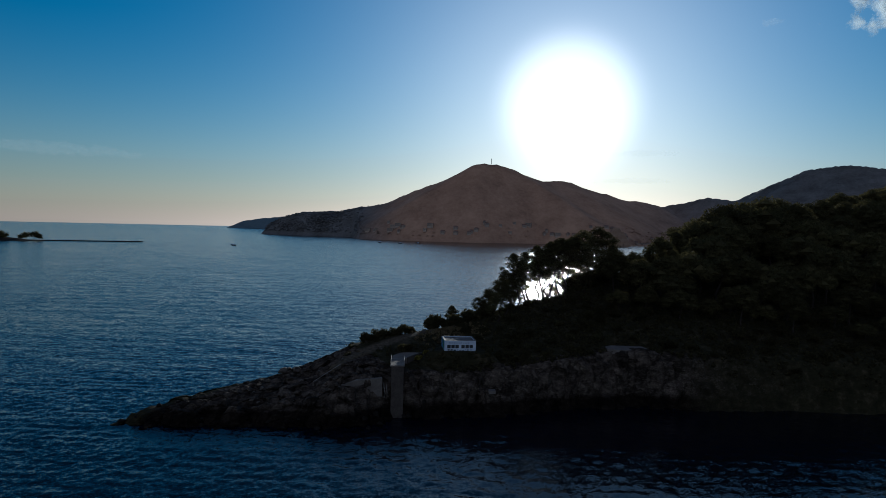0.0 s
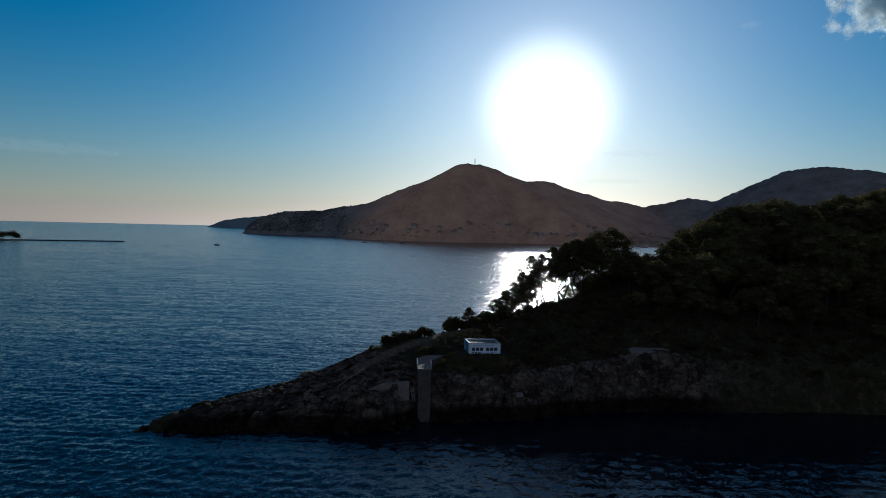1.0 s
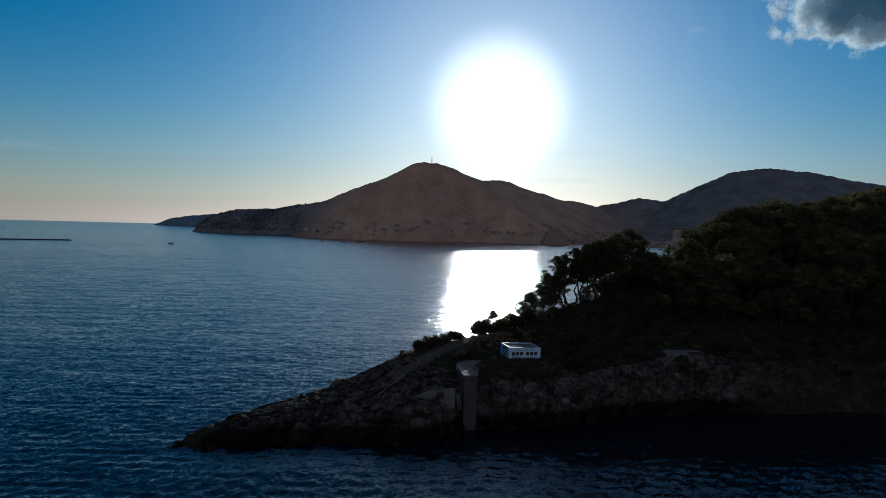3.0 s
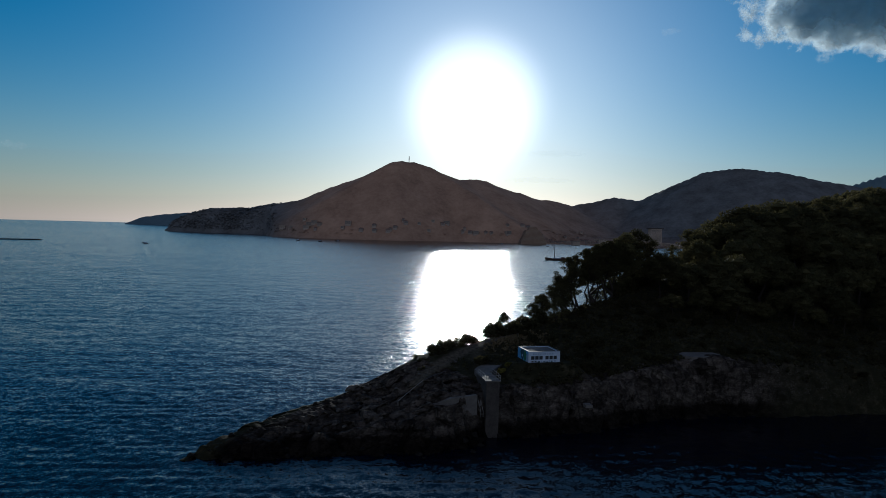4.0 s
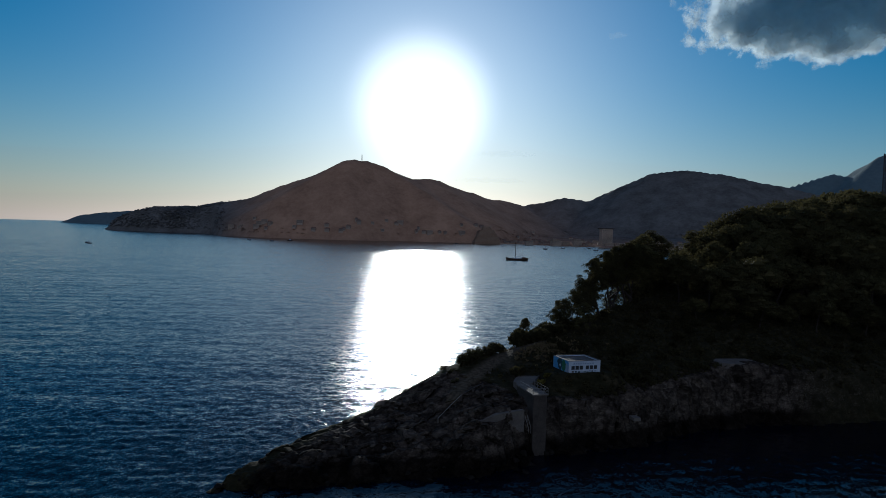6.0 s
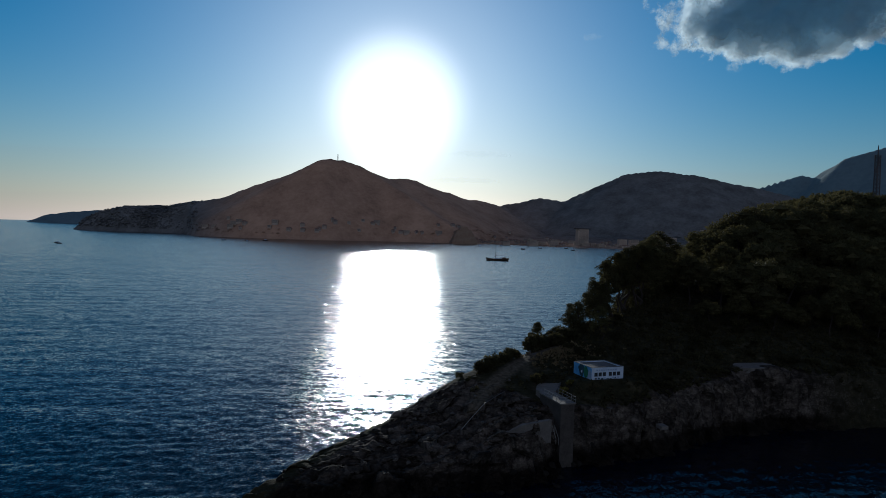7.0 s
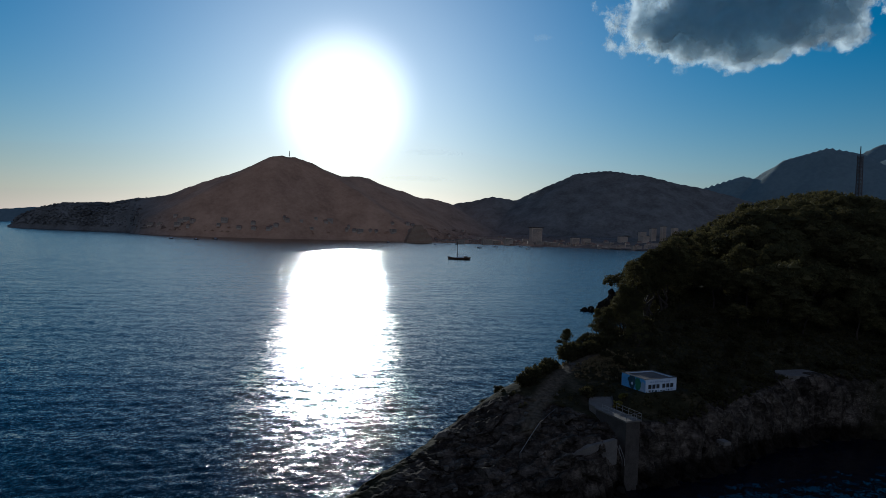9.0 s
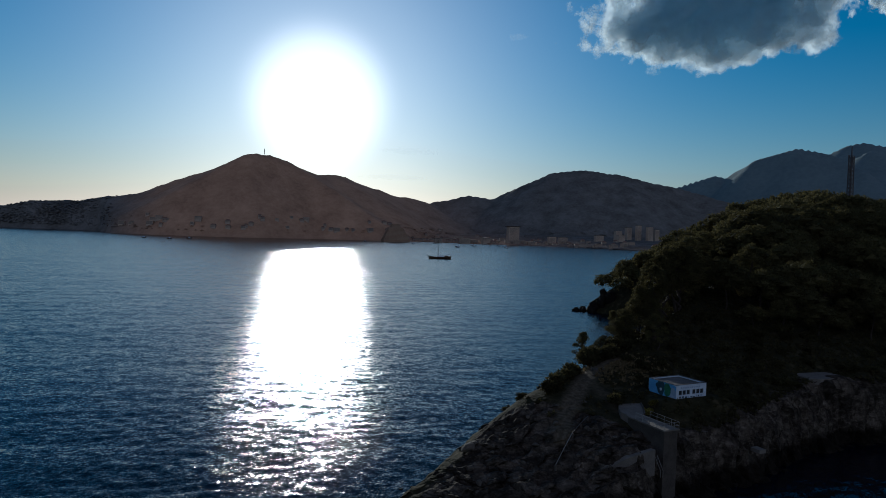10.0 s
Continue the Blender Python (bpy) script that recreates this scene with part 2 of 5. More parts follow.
    dirt = ramp(n, ((0.35, (0.05, 0.04, 0.027)), (0.65, (0.16, 0.126, 0.09))))
    l.new(dirt_n.outputs["Fac"], dirt.inputs["Fac"])
    track = n.new("ShaderNodeAttribute")
    track.attribute_name = "track"
    worn = n.new("ShaderNodeMix")
    worn.data_type = "RGBA"
    l.new(track.outputs["Fac"], worn.inputs["Factor"])
    l.new(mix.outputs[2], worn.inputs[6])
    l.new(dirt.outputs["Color"], worn.inputs[7])
    l.new(worn.outputs[2], b.inputs["Base Color"])
    b.inputs["Roughness"].default_value = 1.0
    b.inputs["Specular IOR Level"].default_value = 0.08
    bp = n.new("ShaderNodeBump")
    bp.inputs["Strength"].default_value, bp.inputs["Distance"].default_value = 0.6, 0.6
    beds = noise_node(n, l, 1.0, 5, 0.6, (0.28, 0.9, 2.6))
    beds.inputs["Distortion"].default_value = 0.4
    tilted = [k for k in n if k.bl_idname == "ShaderNodeMapping"][-1]
    tilted.inputs["Rotation"].default_value = (0.5, -0.32, 0.25)
    relief = n.new("ShaderNodeMath")
    relief.operation = "MULTIPLY_ADD"
    relief.inputs[1].default_value = 0.9
    l.new(beds.outputs["Fac"], relief.inputs[0])
    l.new(add.outputs[0], relief.inputs[2])
    l.new(relief.outputs[0], bp.inputs["Height"])
    l.new(bp.outputs["Normal"], b.inputs["Normal"])
    return m


def hill_material():
    """Brown maquis on the first hill, with the sun's haze glow put into its pale warm colour; grey-green woods on the
    cape and on the hills behind the town, one running into the other.
    """
    m, n, l, b = material("maquis_in_haze_glow")
    big, small = noise_node(n, l, 0.014, 7, 0.68), noise_node(n, l, 0.09, 4, 0.65)
    grain = n.new("ShaderNodeMath")
    grain.operation = "MULTIPLY_ADD"
    grain.inputs[1].default_value = 0.4
    l.new(small.outputs["Fac"], grain.inputs[0])
    l.new(big.outputs["Fac"], grain.inputs[2])
    # paler and warmer than maquis: glow of sunlit haze put into the colour
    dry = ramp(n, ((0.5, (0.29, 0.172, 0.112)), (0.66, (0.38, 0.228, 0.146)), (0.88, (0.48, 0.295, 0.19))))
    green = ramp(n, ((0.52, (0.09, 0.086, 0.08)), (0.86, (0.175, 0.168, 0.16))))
    l.new(grain.outputs[0], dry.inputs["Fac"])
    l.new(grain.outputs[0], green.inputs["Fac"])
    geo = n.new("ShaderNodeNewGeometry")
    apart = n.new("ShaderNodeSeparateXYZ")
    l.new(geo.outputs["Position"], apart.inputs[0])
    # split by X: painted glow under the sun, greyer away from it
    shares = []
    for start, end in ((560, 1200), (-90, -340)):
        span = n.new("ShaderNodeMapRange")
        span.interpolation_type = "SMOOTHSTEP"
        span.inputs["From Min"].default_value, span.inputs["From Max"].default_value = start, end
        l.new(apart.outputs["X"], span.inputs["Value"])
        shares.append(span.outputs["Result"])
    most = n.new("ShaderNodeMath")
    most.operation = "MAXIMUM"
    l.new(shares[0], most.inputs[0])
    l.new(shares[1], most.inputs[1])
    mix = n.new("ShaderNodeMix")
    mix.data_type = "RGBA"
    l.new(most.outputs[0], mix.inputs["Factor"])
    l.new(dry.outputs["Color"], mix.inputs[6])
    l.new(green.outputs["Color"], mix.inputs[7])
    l.new(mix.outputs[2], b.inputs["Base Color"])
    b.inputs["Roughness"].default_value, b.inputs["Specular IOR Level"].default_value = 1.0, 0.05
    bp = n.new("ShaderNodeBump")
    bp.inputs["Strength"].default_value, bp.inputs["Distance"].default_value = 0.25, 12.0
    l.new(grain.outputs[0], bp.inputs["Height"])
    l.new(bp.outputs["Normal"], b.inputs["Normal"])
    return m


SEA = sea_material()
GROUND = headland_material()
ROCK = surface("limestone", (0.03, 0.025, 0.02), (0.12, 0.1, 0.08), 0.8, 0.85, 0.6)
WETSTONE = surface("wet_shore_stone", (0.005, 0.0045, 0.004), (0.024, 0.021, 0.018), 0.8, 0.95, 0.5, spec=0.06)
PAVING = surface("pale_worn_concrete", (0.085, 0.073, 0.063), (0.17, 0.148, 0.128), 0.7, 0.85, 0.2)
CONCRETE = surface("weathered_concrete", (0.034, 0.028, 0.024), (0.082, 0.068, 0.057), 0.6, 0.85, 0.25)
WHITE = surface("white_painted_render", (0.36, 0.41, 0.49), (0.56, 0.62, 0.71), 0.5, 0.75, 0.1)
ROOF = surface("roof_felt", (0.06, 0.056, 0.056), (0.13, 0.12, 0.116), 0.7, 0.9, 0.2)
DARKGLASS = surface("dark_glass", (0.012, 0.014, 0.018), (0.03, 0.034, 0.04), 0.6, 0.15, 0.0, spec=0.5)
BLUE = surface("blue_mural_paint", (0.08, 0.23, 0.46), (0.15, 0.38, 0.66), 0.5, 0.7, 0.05)
DEEP = surface("dark_mural_paint", (0.01, 0.03, 0.05), (0.03, 0.07, 0.09), 0.5, 0.7, 0.05)
FADED = surface("faded_spray_paint", (0.2, 0.27, 0.38), (0.34, 0.4, 0.5), 1.5, 0.7, 0.0)
GREEN = surface("green_mural_paint", (0.02, 0.09, 0.05), (0.04, 0.16, 0.08), 0.5, 0.7, 0.05)
RAIL = surface("galvanised_rail", (0.16, 0.15, 0.14), (0.28, 0.26, 0.24), 2.0, 0.7, 0.1)
STEEL = surface("painted_steel", (0.05, 0.045, 0.045), (0.12, 0.1, 0.095), 1.0, 0.6, 0.1, metallic=0.3)
BARK = surface("pine_bark", (0.022, 0.016, 0.013), (0.06, 0.044, 0.034), 2.0, 0.9, 0.5, stretch=(1, 1, 0.3))
NEEDLES = foliage("pine_needles", (0.05, 0.045, 0.019), (0.1, 0.086, 0.036), 0.4)
YELLOW = foliage("yellow_flowering_leaves", (0.09, 0.08, 0.02), (0.28, 0.235, 0.06))
DRY = foliage("dry_grass", (0.14, 0.1, 0.05), (0.32, 0.24, 0.13))
SCRUB = foliage("scrub_leaves", (0.03, 0.028, 0.012), (0.07, 0.06, 0.028))
HOTEL = surface("brown_hotel_concrete", (0.27, 0.175, 0.12), (0.36, 0.24, 0.165), 0.1, 0.85, 0.0)
HILLS = hill_material()
# the blue-grey is distance haze mixed into the rock's own colour
FAR = surface("haze_tinted_mountain", (0.1, 0.14, 0.16), (0.135, 0.18, 0.2), 0.006, 0.95, 0.15, fine=8.0, spec=0.1)
HULL = surface("dark_varnished_hull", (0.03, 0.018, 0.012), (0.09, 0.05, 0.03), 1.0, 0.35, 0.05, spec=0.5)
FACADE = surface("pale_facade", (0.34, 0.25, 0.19), (0.48, 0.38, 0.3), 0.05, 0.8, 0.0)
TOWNGLASS = surface("town_windows", (0.1, 0.085, 0.075), (0.16, 0.135, 0.115), 0.1, 0.4, 0.0, spec=0.3)
VILLA = surface("weathered_house_render", (0.27, 0.2, 0.15), (0.42, 0.33, 0.26), 0.05, 0.85, 0.0)
TILE = surface("terracotta_roof", (0.14, 0.08, 0.06), (0.22, 0.13, 0.1), 0.3, 0.85, 0.1)


# ---- mesh helpers ----
def part(name, bm, mat, parent=None, label=""):
    me = bpy.data.meshes.new(name)
    bm.to_mesh(me)
    bm.free()
    me.materials.append(mat)
    ob = new(name, me)
    if parent:
        ob.parent = parent
    return tagged(ob, label=label)


def thing(name, place, label, category, group="", turn=0.0, kind=""):
    ob = new(name)
    ob.empty_display_size = 0.2
    ob.matrix_basis = pose(*place, 0, 0, turn)
    return tagged(ob, label, category, group, kind)


def box(bm, x0, y0, z0, x1, y1, z1, bevel=0.0):
    got = bmesh.ops.create_cube(bm, size=1.0, matrix=Matrix.LocRotScale(((x0 + x1) / 2, (y0 + y1) / 2, (z0 + z1) / 2), None, (x1 - x0, y1 - y0, z1 - z0)))
    if bevel:
        edges = list({e for v in got["verts"] for e in v.link_edges})
        bmesh.ops.bevel(bm, geom=edges, offset=bevel, segments=2, profile=0.6, affect="EDGES")
    return bm


def a_box(*size, bevel=0.0):
    return box(bmesh.new(), *size, bevel=bevel)


def rod(bm, a, b, r0, r1=None, sides=6):
    a, b = Vector(a), Vector(b)
    way = b - a
    turn = way.to_track_quat("Z", "Y").to_matrix().to_4x4()
    bmesh.ops.create_cone(bm, cap_ends=True, segments=sides, radius1=r0, radius2=r0 if r1 is None else r1, depth=way.length, matrix=Matrix.Translation((a + b) / 2) @ turn)
    return bm


def a_rod(*way, **how):
    return rod(bmesh.new(), *way, **how)


def sheet(name, verts, faces, mat, smooth=False):
    me = bpy.data.meshes.new(name)
    me.from_pydata(verts, [], faces)
    me.materials.append(mat)
    if smooth:
        me.shade_smooth()
    return new(name, me)


def grid_faces(nx, ny):
    i, j = np.meshgrid(np.arange(nx - 1), np.arange(ny - 1), indexing="ij")
    a = (i * ny + j).ravel()
    return np.stack([a, a + ny, a + ny + 1, a + 1], 1)


def step(v):
    v = np.clip(v, 0, 1)
    return v * v * (3 - 2 * v)


# ---- sea ----
def sea_waves():
    """Short wind waves: many small sine trains round one wind direction."""
    rng = np.random.default_rng(4)
    trains = []
    for i in range(56):
        length = 0.9 * (4.5 / 0.9) ** (rng.uniform() ** 1.2)
        heading = radians(8) + rng.normal(scale=0.8)
        slope = 0.017 * rng.uniform(0.6, 1.4)
        trains.append((length, heading, slope * length / (2 * math.pi), rng.uniform(0, 6.283)))
    for i in range(16):
        length = 5.0 * (18.0 / 5.0) ** rng.uniform()
        trains.append((length, radians(8) + rng.normal(scale=0.4), 0.006 * rng.uniform(0.6, 1.4) * length / (2 * math.pi), rng.uniform(0, 6.283)))
    return trains


def build_sea():
    """One sheet to the horizon, fine and rippled round the headland; it lifts a little far out, where the horizon stands."""
    rings = [0.0, 40.0, 62.0]
    while rings[-1] < 1500:
        rings.append(rings[-1] * 1.0058)
    rings = np.concatenate([rings, np.geomspace(1540, 4950, 40)])
    fine = np.radians(np.arange(-42, 66, 0.17))
    spokes = np.concatenate([fine, np.radians(np.arange(70, 316, 4.0))])
    r, a = np.meshgrid(rings, spokes, indexing="ij")
    x, y = -35 + r * np.sin(a), 20 + r * np.cos(a)
    z = 22.0 * np.clip((r - 3200) / 1700, 0, None)
    size = np.maximum(r * 0.0058, r * radians(0.17))
    for length, heading, high, phase in sea_waves():
        fade = np.clip((length / size - 1.9) / 1.5, 0, 1) * (r > 62) * np.isin(a, fine)
        z += fade * high * np.sin(2 * math.pi / length * (x * math.sin(heading) + y * math.cos(heading)) + phase)
    n = len(spokes)
    faces = grid_faces(len(rings), n)
    wrap = np.arange(len(rings) - 1) * n
    close = np.stack([wrap + n - 1, wrap + 2 * n - 1, wrap + n, wrap], 1)
    faces = np.concatenate([faces, close])[:, ::-1]
    verts = np.stack([x.ravel(), y.ravel(), z.ravel()], 1)
    ob = sheet("water", verts.tolist(), faces.tolist(), SEA, True)
    # the headland keeps the wind off the cove south of it
    shelter = step((x + 20) / 55) * step((y - 30) / 50) * (y < 200)
    at = ob.data.attributes.new("shelter", "FLOAT", "POINT")
    at.data.foreach_set("value", shelter.ravel().astype(np.float32))
    return tagged(ob, "dark blue rippled sea with sun glitter", "sea", kind="structure")


build_sea()

# ---- the headland ----
NEAR = [(-64.4, 131.2), (-60.5, 129.5), (-50, 129.8), (-38, 130.8), (-24, 130), (-14, 133.6), (-8, 139.2), (10, 142), (20, 145.5), (34, 150), (46, 152), (60, 150.5), (80, 152), (101, 151), (140, 156), (200, 150), (300, 165)]
WEST = [(-64.4, 131.2), (-57, 140), (-43, 153), (-31, 166), (-20, 175), (-8, 183.5), (25, 205), (71, 252), (108, 294), (126, 330), (117, 357), (130, 372), (150, 390), (220, 430), (300, 440)]
EAST = [(300, 165), (345, 230), (350, 330), (300, 440)]


def to_line(px, py, line):
    best = np.full(px.shape, 1e9)
    for (ax, ay), (bx, by) in zip(line, line[1:]):
        dx, dy = bx - ax, by - ay
        k = np.clip(((px - ax) * dx + (py - ay) * dy) / (dx * dx + dy * dy), 0, 1)
        best = np.minimum(best, np.hypot(px - ax - k * dx, py - ay - k * dy))
    return best


def inside(px, py):
    ring = NEAR + EAST[1:] + WEST[::-1][1:-1]
    hit = np.zeros(px.shape, bool)
    for (ax, ay), (bx, by) in zip(ring, ring[1:] + ring[:1]):
        cross = (ay > py) != (by > py)
        with np.errstate(divide="ignore", invalid="ignore"):
            hit ^= cross & (px < (bx - ax) * (py - ay) / (by - ay) + ax)
    return hit


def height(px, py):
    """The headland's ground, without its small roughness."""
    px, py = np.asarray(px, float), np.asarray(py, float)
    dn, dw, de = to_line(px, py, NEAR), to_line(px, py, WEST), to_line(px, py, EAST)
    cliff = np.interp(px, [-62, -40, -28, -21, -14, -8, 10, 40, 120], [2.0, 2.2, 3.4, 6.4, 7.6, 8.0, 8.5, 10.2, 9.4])
    width = np.interp(px, [-62, -28, -14, -8, 10, 40], [2.5, 5.0, 4.2, 4.0, 3.5, 4.5])
    slope = np.interp(px, [-62, -30, -18, -6, 6, 22, 60, 130, 300], [0.2, 0.2, 0.25, 0.24, 0.25, 0.32, 0.35, 0.385, 0.32])
    hn = cliff * step(dn / width) + slope * np.maximum(dn - width * 0.3, 0)
    hw = 2.5 * step(dw / 2.5) + np.interp(px, [-62, -22, -8, 8, 24, 45, 75, 110, 300], [1.0, 1.1, 0.9, 0.9, 1.17, 1.2, 0.86, 0.75, 0.6]) * dw
    he = 3 * step(de / 3) + 0.5 * de
    h = -1.5 * np.log(np.exp(-hn / 1.5) + np.exp(-hw / 1.5) + np.exp(-he / 1.5))
    h = np.where(h > 42, 42 + 18 * (1 - np.exp(-(h - 42) / 18)), h)
    terrace = step((np.minimum.reduce([px + 5, 14 - px, py - 147, 162 - py])) / 3.0)
    h = h * (1 - terrace) + 12.4 * terrace
    ledge = step((np.minimum.reduce([px - 35, 53 - px, py - 153, 165 - py])) / 3.5)
    h = h * (1 - ledge) + 12.35 * ledge
    # a quarried notch in front of the retaining wall
    notch = step((np.minimum.reduce([px + 21.5, -11.0 - px, 139.4 - py])) / 1.2)
    h = h * (1 - notch) + np.minimum(h, 6.7) * notch
    out = -0.9 * np.minimum.reduce([dn, dw, de])
    return np.where(inside(px, py), np.maximum(h, 0.02), np.maximum(out, -6))


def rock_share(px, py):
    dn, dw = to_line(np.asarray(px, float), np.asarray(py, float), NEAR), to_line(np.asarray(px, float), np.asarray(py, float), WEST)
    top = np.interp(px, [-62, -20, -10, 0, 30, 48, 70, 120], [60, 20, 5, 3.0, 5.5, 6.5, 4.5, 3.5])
    # eastward scrub soil takes over the rock, also standing in for the cliff's shade
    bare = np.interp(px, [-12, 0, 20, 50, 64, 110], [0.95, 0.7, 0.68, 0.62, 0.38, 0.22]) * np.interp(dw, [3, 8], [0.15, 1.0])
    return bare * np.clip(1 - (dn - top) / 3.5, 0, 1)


TRACK = [(-23, 147), (-19.5, 152), (-14.5, 157.5), (-9, 163), (-3, 168.5), (4, 172)]
SPUR = [(-8.9, 151.5), (-8, 155), (-9, 163)]


def build_headland():
    xs = np.concatenate([np.arange(-70, 62, 0.42), np.arange(62, 120, 0.8), np.arange(120, 362, 4.0)])
    ys = np.concatenate([np.arange(123, 160, 0.34), np.arange(160, 184, 0.5), np.arange(184, 240, 1.3), np.arange(240, 452, 4.0)])
    gx, gy = np.meshgrid(xs, ys, indexing="ij")
    h = height(gx, gy)
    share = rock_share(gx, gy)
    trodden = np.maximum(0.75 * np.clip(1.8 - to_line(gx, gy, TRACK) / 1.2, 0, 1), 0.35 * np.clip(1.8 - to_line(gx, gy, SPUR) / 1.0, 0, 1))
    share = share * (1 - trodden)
    # the western shore is broken rock, whatever grows on it
    jag = np.clip(1 - to_line(gx, gy, WEST) / 7, 0, 1) * (gy < 215) * (1 - trodden)
    verts = []
    for x, y, z, s in zip(gx.ravel(), gy.ravel(), h.ravel(), np.maximum(share, jag).ravel()):
        p = Vector((x, y, z * 1.5))
        rough = noise.ridged_multi_fractal(p * 0.16, 0.9, 2.1, 4, 0.9, 2.0) - 0.9
        fine = noise.noise(p * 0.9)
        # bedding: tilted layers with broken steps
        bed = (0.62 * z - 0.2 * x + 0.5 * y) / 1.9 + 1.1 * noise.noise(p * 0.11)
        layer = (bed - math.floor(bed)) - 0.5
        layer = 0.5 - abs(layer) if layer > 0.32 else layer
        amp = 0.1 + 1.15 * s
        if z < 0.6:
            amp *= max(0.0, 0.35 + z)
        # upright cracks in the cliff
        crack = noise.ridged_multi_fractal(Vector((x * 0.22, y * 0.22, z * 0.09)), 0.8, 2.2, 3, 0.9, 2.0) - 1.0
        push = 0.9 * s * min(1.0, max(0.0, z) / 2.0)
        # jointed blocks: each stands out or back by its own amount, with an open joint round it
        block_out, joint = 0.0, 0.0
        if s > 0.04:
            far_out, spots = noise.voronoi(Vector((0.34 * x + 0.1 * z + 0.5 * noise.noise(p * 0.2), 0.34 * y, 0.24 * z - 0.05 * x)))
            block_out = s * 1.15 * noise.cell(spots[0] * 9.7)
            joint = s * 5.0 * max(0.0, 0.11 - (far_out[1] - far_out[0]))
        verts.append((x + 0.4 * s * noise.noise(p * 0.55), y - push * crack * 0.6 - block_out + 0.8 * joint, z + amp * (0.45 * rough + 0.3 * fine + 0.75 * s * layer) + 0.4 * block_out - 0.6 * joint))
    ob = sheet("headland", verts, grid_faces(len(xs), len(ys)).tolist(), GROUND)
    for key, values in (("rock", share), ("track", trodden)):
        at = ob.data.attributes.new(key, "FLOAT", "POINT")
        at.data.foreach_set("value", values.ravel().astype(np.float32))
    return tagged(ob, "rocky headland with pale limestone cliffs and dark scrub slopes", "headland", kind="structure")


build_headland()


def ground_at(x, y):
    return float(height(np.array([x]), np.array([y]))[0])


# ---- far shore ----
def ridged(line, px, py, reach):
    best = np.zeros(px.shape)
    for (ax, ay, ah), (bx, by, bh) in zip(line, line[1:]):
        dx, dy = bx - ax, by - ay
        k = np.clip(((px - ax) * dx + (py - ay) * dy) / (dx * dx + dy * dy), 0, 1)
        d = np.hypot(px - ax - k * dx, py - ay - k * dy)
        top = ah + k * (bh - ah)
        best = np.maximum(best, top - (np.sqrt(d * d + 25.0) - 5.0) / reach)
    return best


BAY = [(-830, 3000), (-800, 2800), (-560, 2600), (-330, 2480), (-262, 2130), (-106, 2020), (26, 1985), (110, 1965), (290, 2030), (400, 1995), (586, 1985), (720, 1885), (809, 1826), (950, 1745), (1030, 1500), (1100, 1250), (2000, 1000), (4500, 700)]
PEAK_FAR = [(-690, 2740, 55), (-649, 2724, 88), (-412, 2668, 98), (-206, 2592, 136), (-97, 2548, 182), (29, 2500, 234), (119, 2447, 273), (170, 2444, 281), (211, 2441, 278), (282, 2434, 241), (357, 2454, 224), (430, 2463, 224), (642, 2519, 170), (818, 2573, 142)]
NEARER = [(x, y, h, float(np.interp(x, [-400, 50, 170, 640], [1.0, 0.92, 0.92, 1.02]))) for x, y, h in PEAK_FAR]
PEAK = [(x * k, y * k, 40 + (h - 40) * k) for x, y, h, k in NEARER]
SECOND = [(818, 2700, 130), (964, 2873, 159), (1103, 2817, 194), (1194, 2776, 182), (1326, 2711, 253), (1421, 2658, 300), (1535, 2589, 317), (1654, 2509, 302), (1920, 2430, 251), (2019, 2205, 184)]
THIRD = [(2425, 3051, 306), (2573, 2920, 377), (2614, 2882, 362), (2646, 2709, 449), (2770, 2576, 502), (2855, 2476, 470), (2872, 2294, 381)]
FOURTH = [(3350, 2975, 509), (3456, 2846, 592), (3505, 2782, 608), (3615, 2631, 560)]
FIFTH = [(3050, 2553, 434), (3123, 2459, 499), (3206, 2344, 474), (3326, 2161, 479)]
CAPE = [(-1340, 4191, 17), (-1251, 4218, 58), (-1153, 4246, 78), (-1019, 4280, 93), (-800, 4320, 110)]


def shore_height(px, py):
    coast = np.interp(px, [p[0] for p in BAY], [p[1] for p in BAY])
    inland = py - coast
    base = 1.5 + np.clip(inland, 0, 900) * 0.03
    h = np.maximum(base, np.maximum(ridged(PEAK, px, py, 1.75), ridged(SECOND, px, py, 1.55)))
    h = np.minimum(h, 3 + 0.9 * np.maximum(inland, 0))
    # the cape ends in a steep wooded bluff
    bluff = px + 0.262 * py + 12
    h = np.minimum(h, 2.0 * np.maximum(bluff, 0) + 4)
    return np.where((inland > 0) & (bluff > 0), h, -4.0)


def hill_sheet(name, x0, x1, y0, y1, size, formula, mat, rough, label):
    xs, ys = np.arange(x0, x1, size), np.arange(y0, y1, size)
    gx, gy = np.meshgrid(xs, ys, indexing="ij")
    h = formula(gx, gy)
    verts = []
    for x, y, z in zip(gx.ravel(), gy.ravel(), h.ravel()):
        if z > 0:
            p = Vector((x, y, 0)) / 140.0
            z += min(1.0, z / 60) * rough * (noise.fractal(p, 1.0, 2.1, 3) + 0.3 * noise.noise(p * 3.3))
        verts.append((x, y, z))
    ob = sheet(name, verts, grid_faces(len(xs), len(ys)).tolist(), mat, True)
    return tagged(ob, label, "hill", kind="structure")


hill_sheet("hills", -860, 2300, 1150, 3150, 14, shore_height, HILLS, 7.0, "brown maquis hills tinted with painted haze glow, darker woods round the bay")
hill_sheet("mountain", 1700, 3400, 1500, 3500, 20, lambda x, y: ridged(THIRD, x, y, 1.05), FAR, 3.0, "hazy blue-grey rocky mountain")
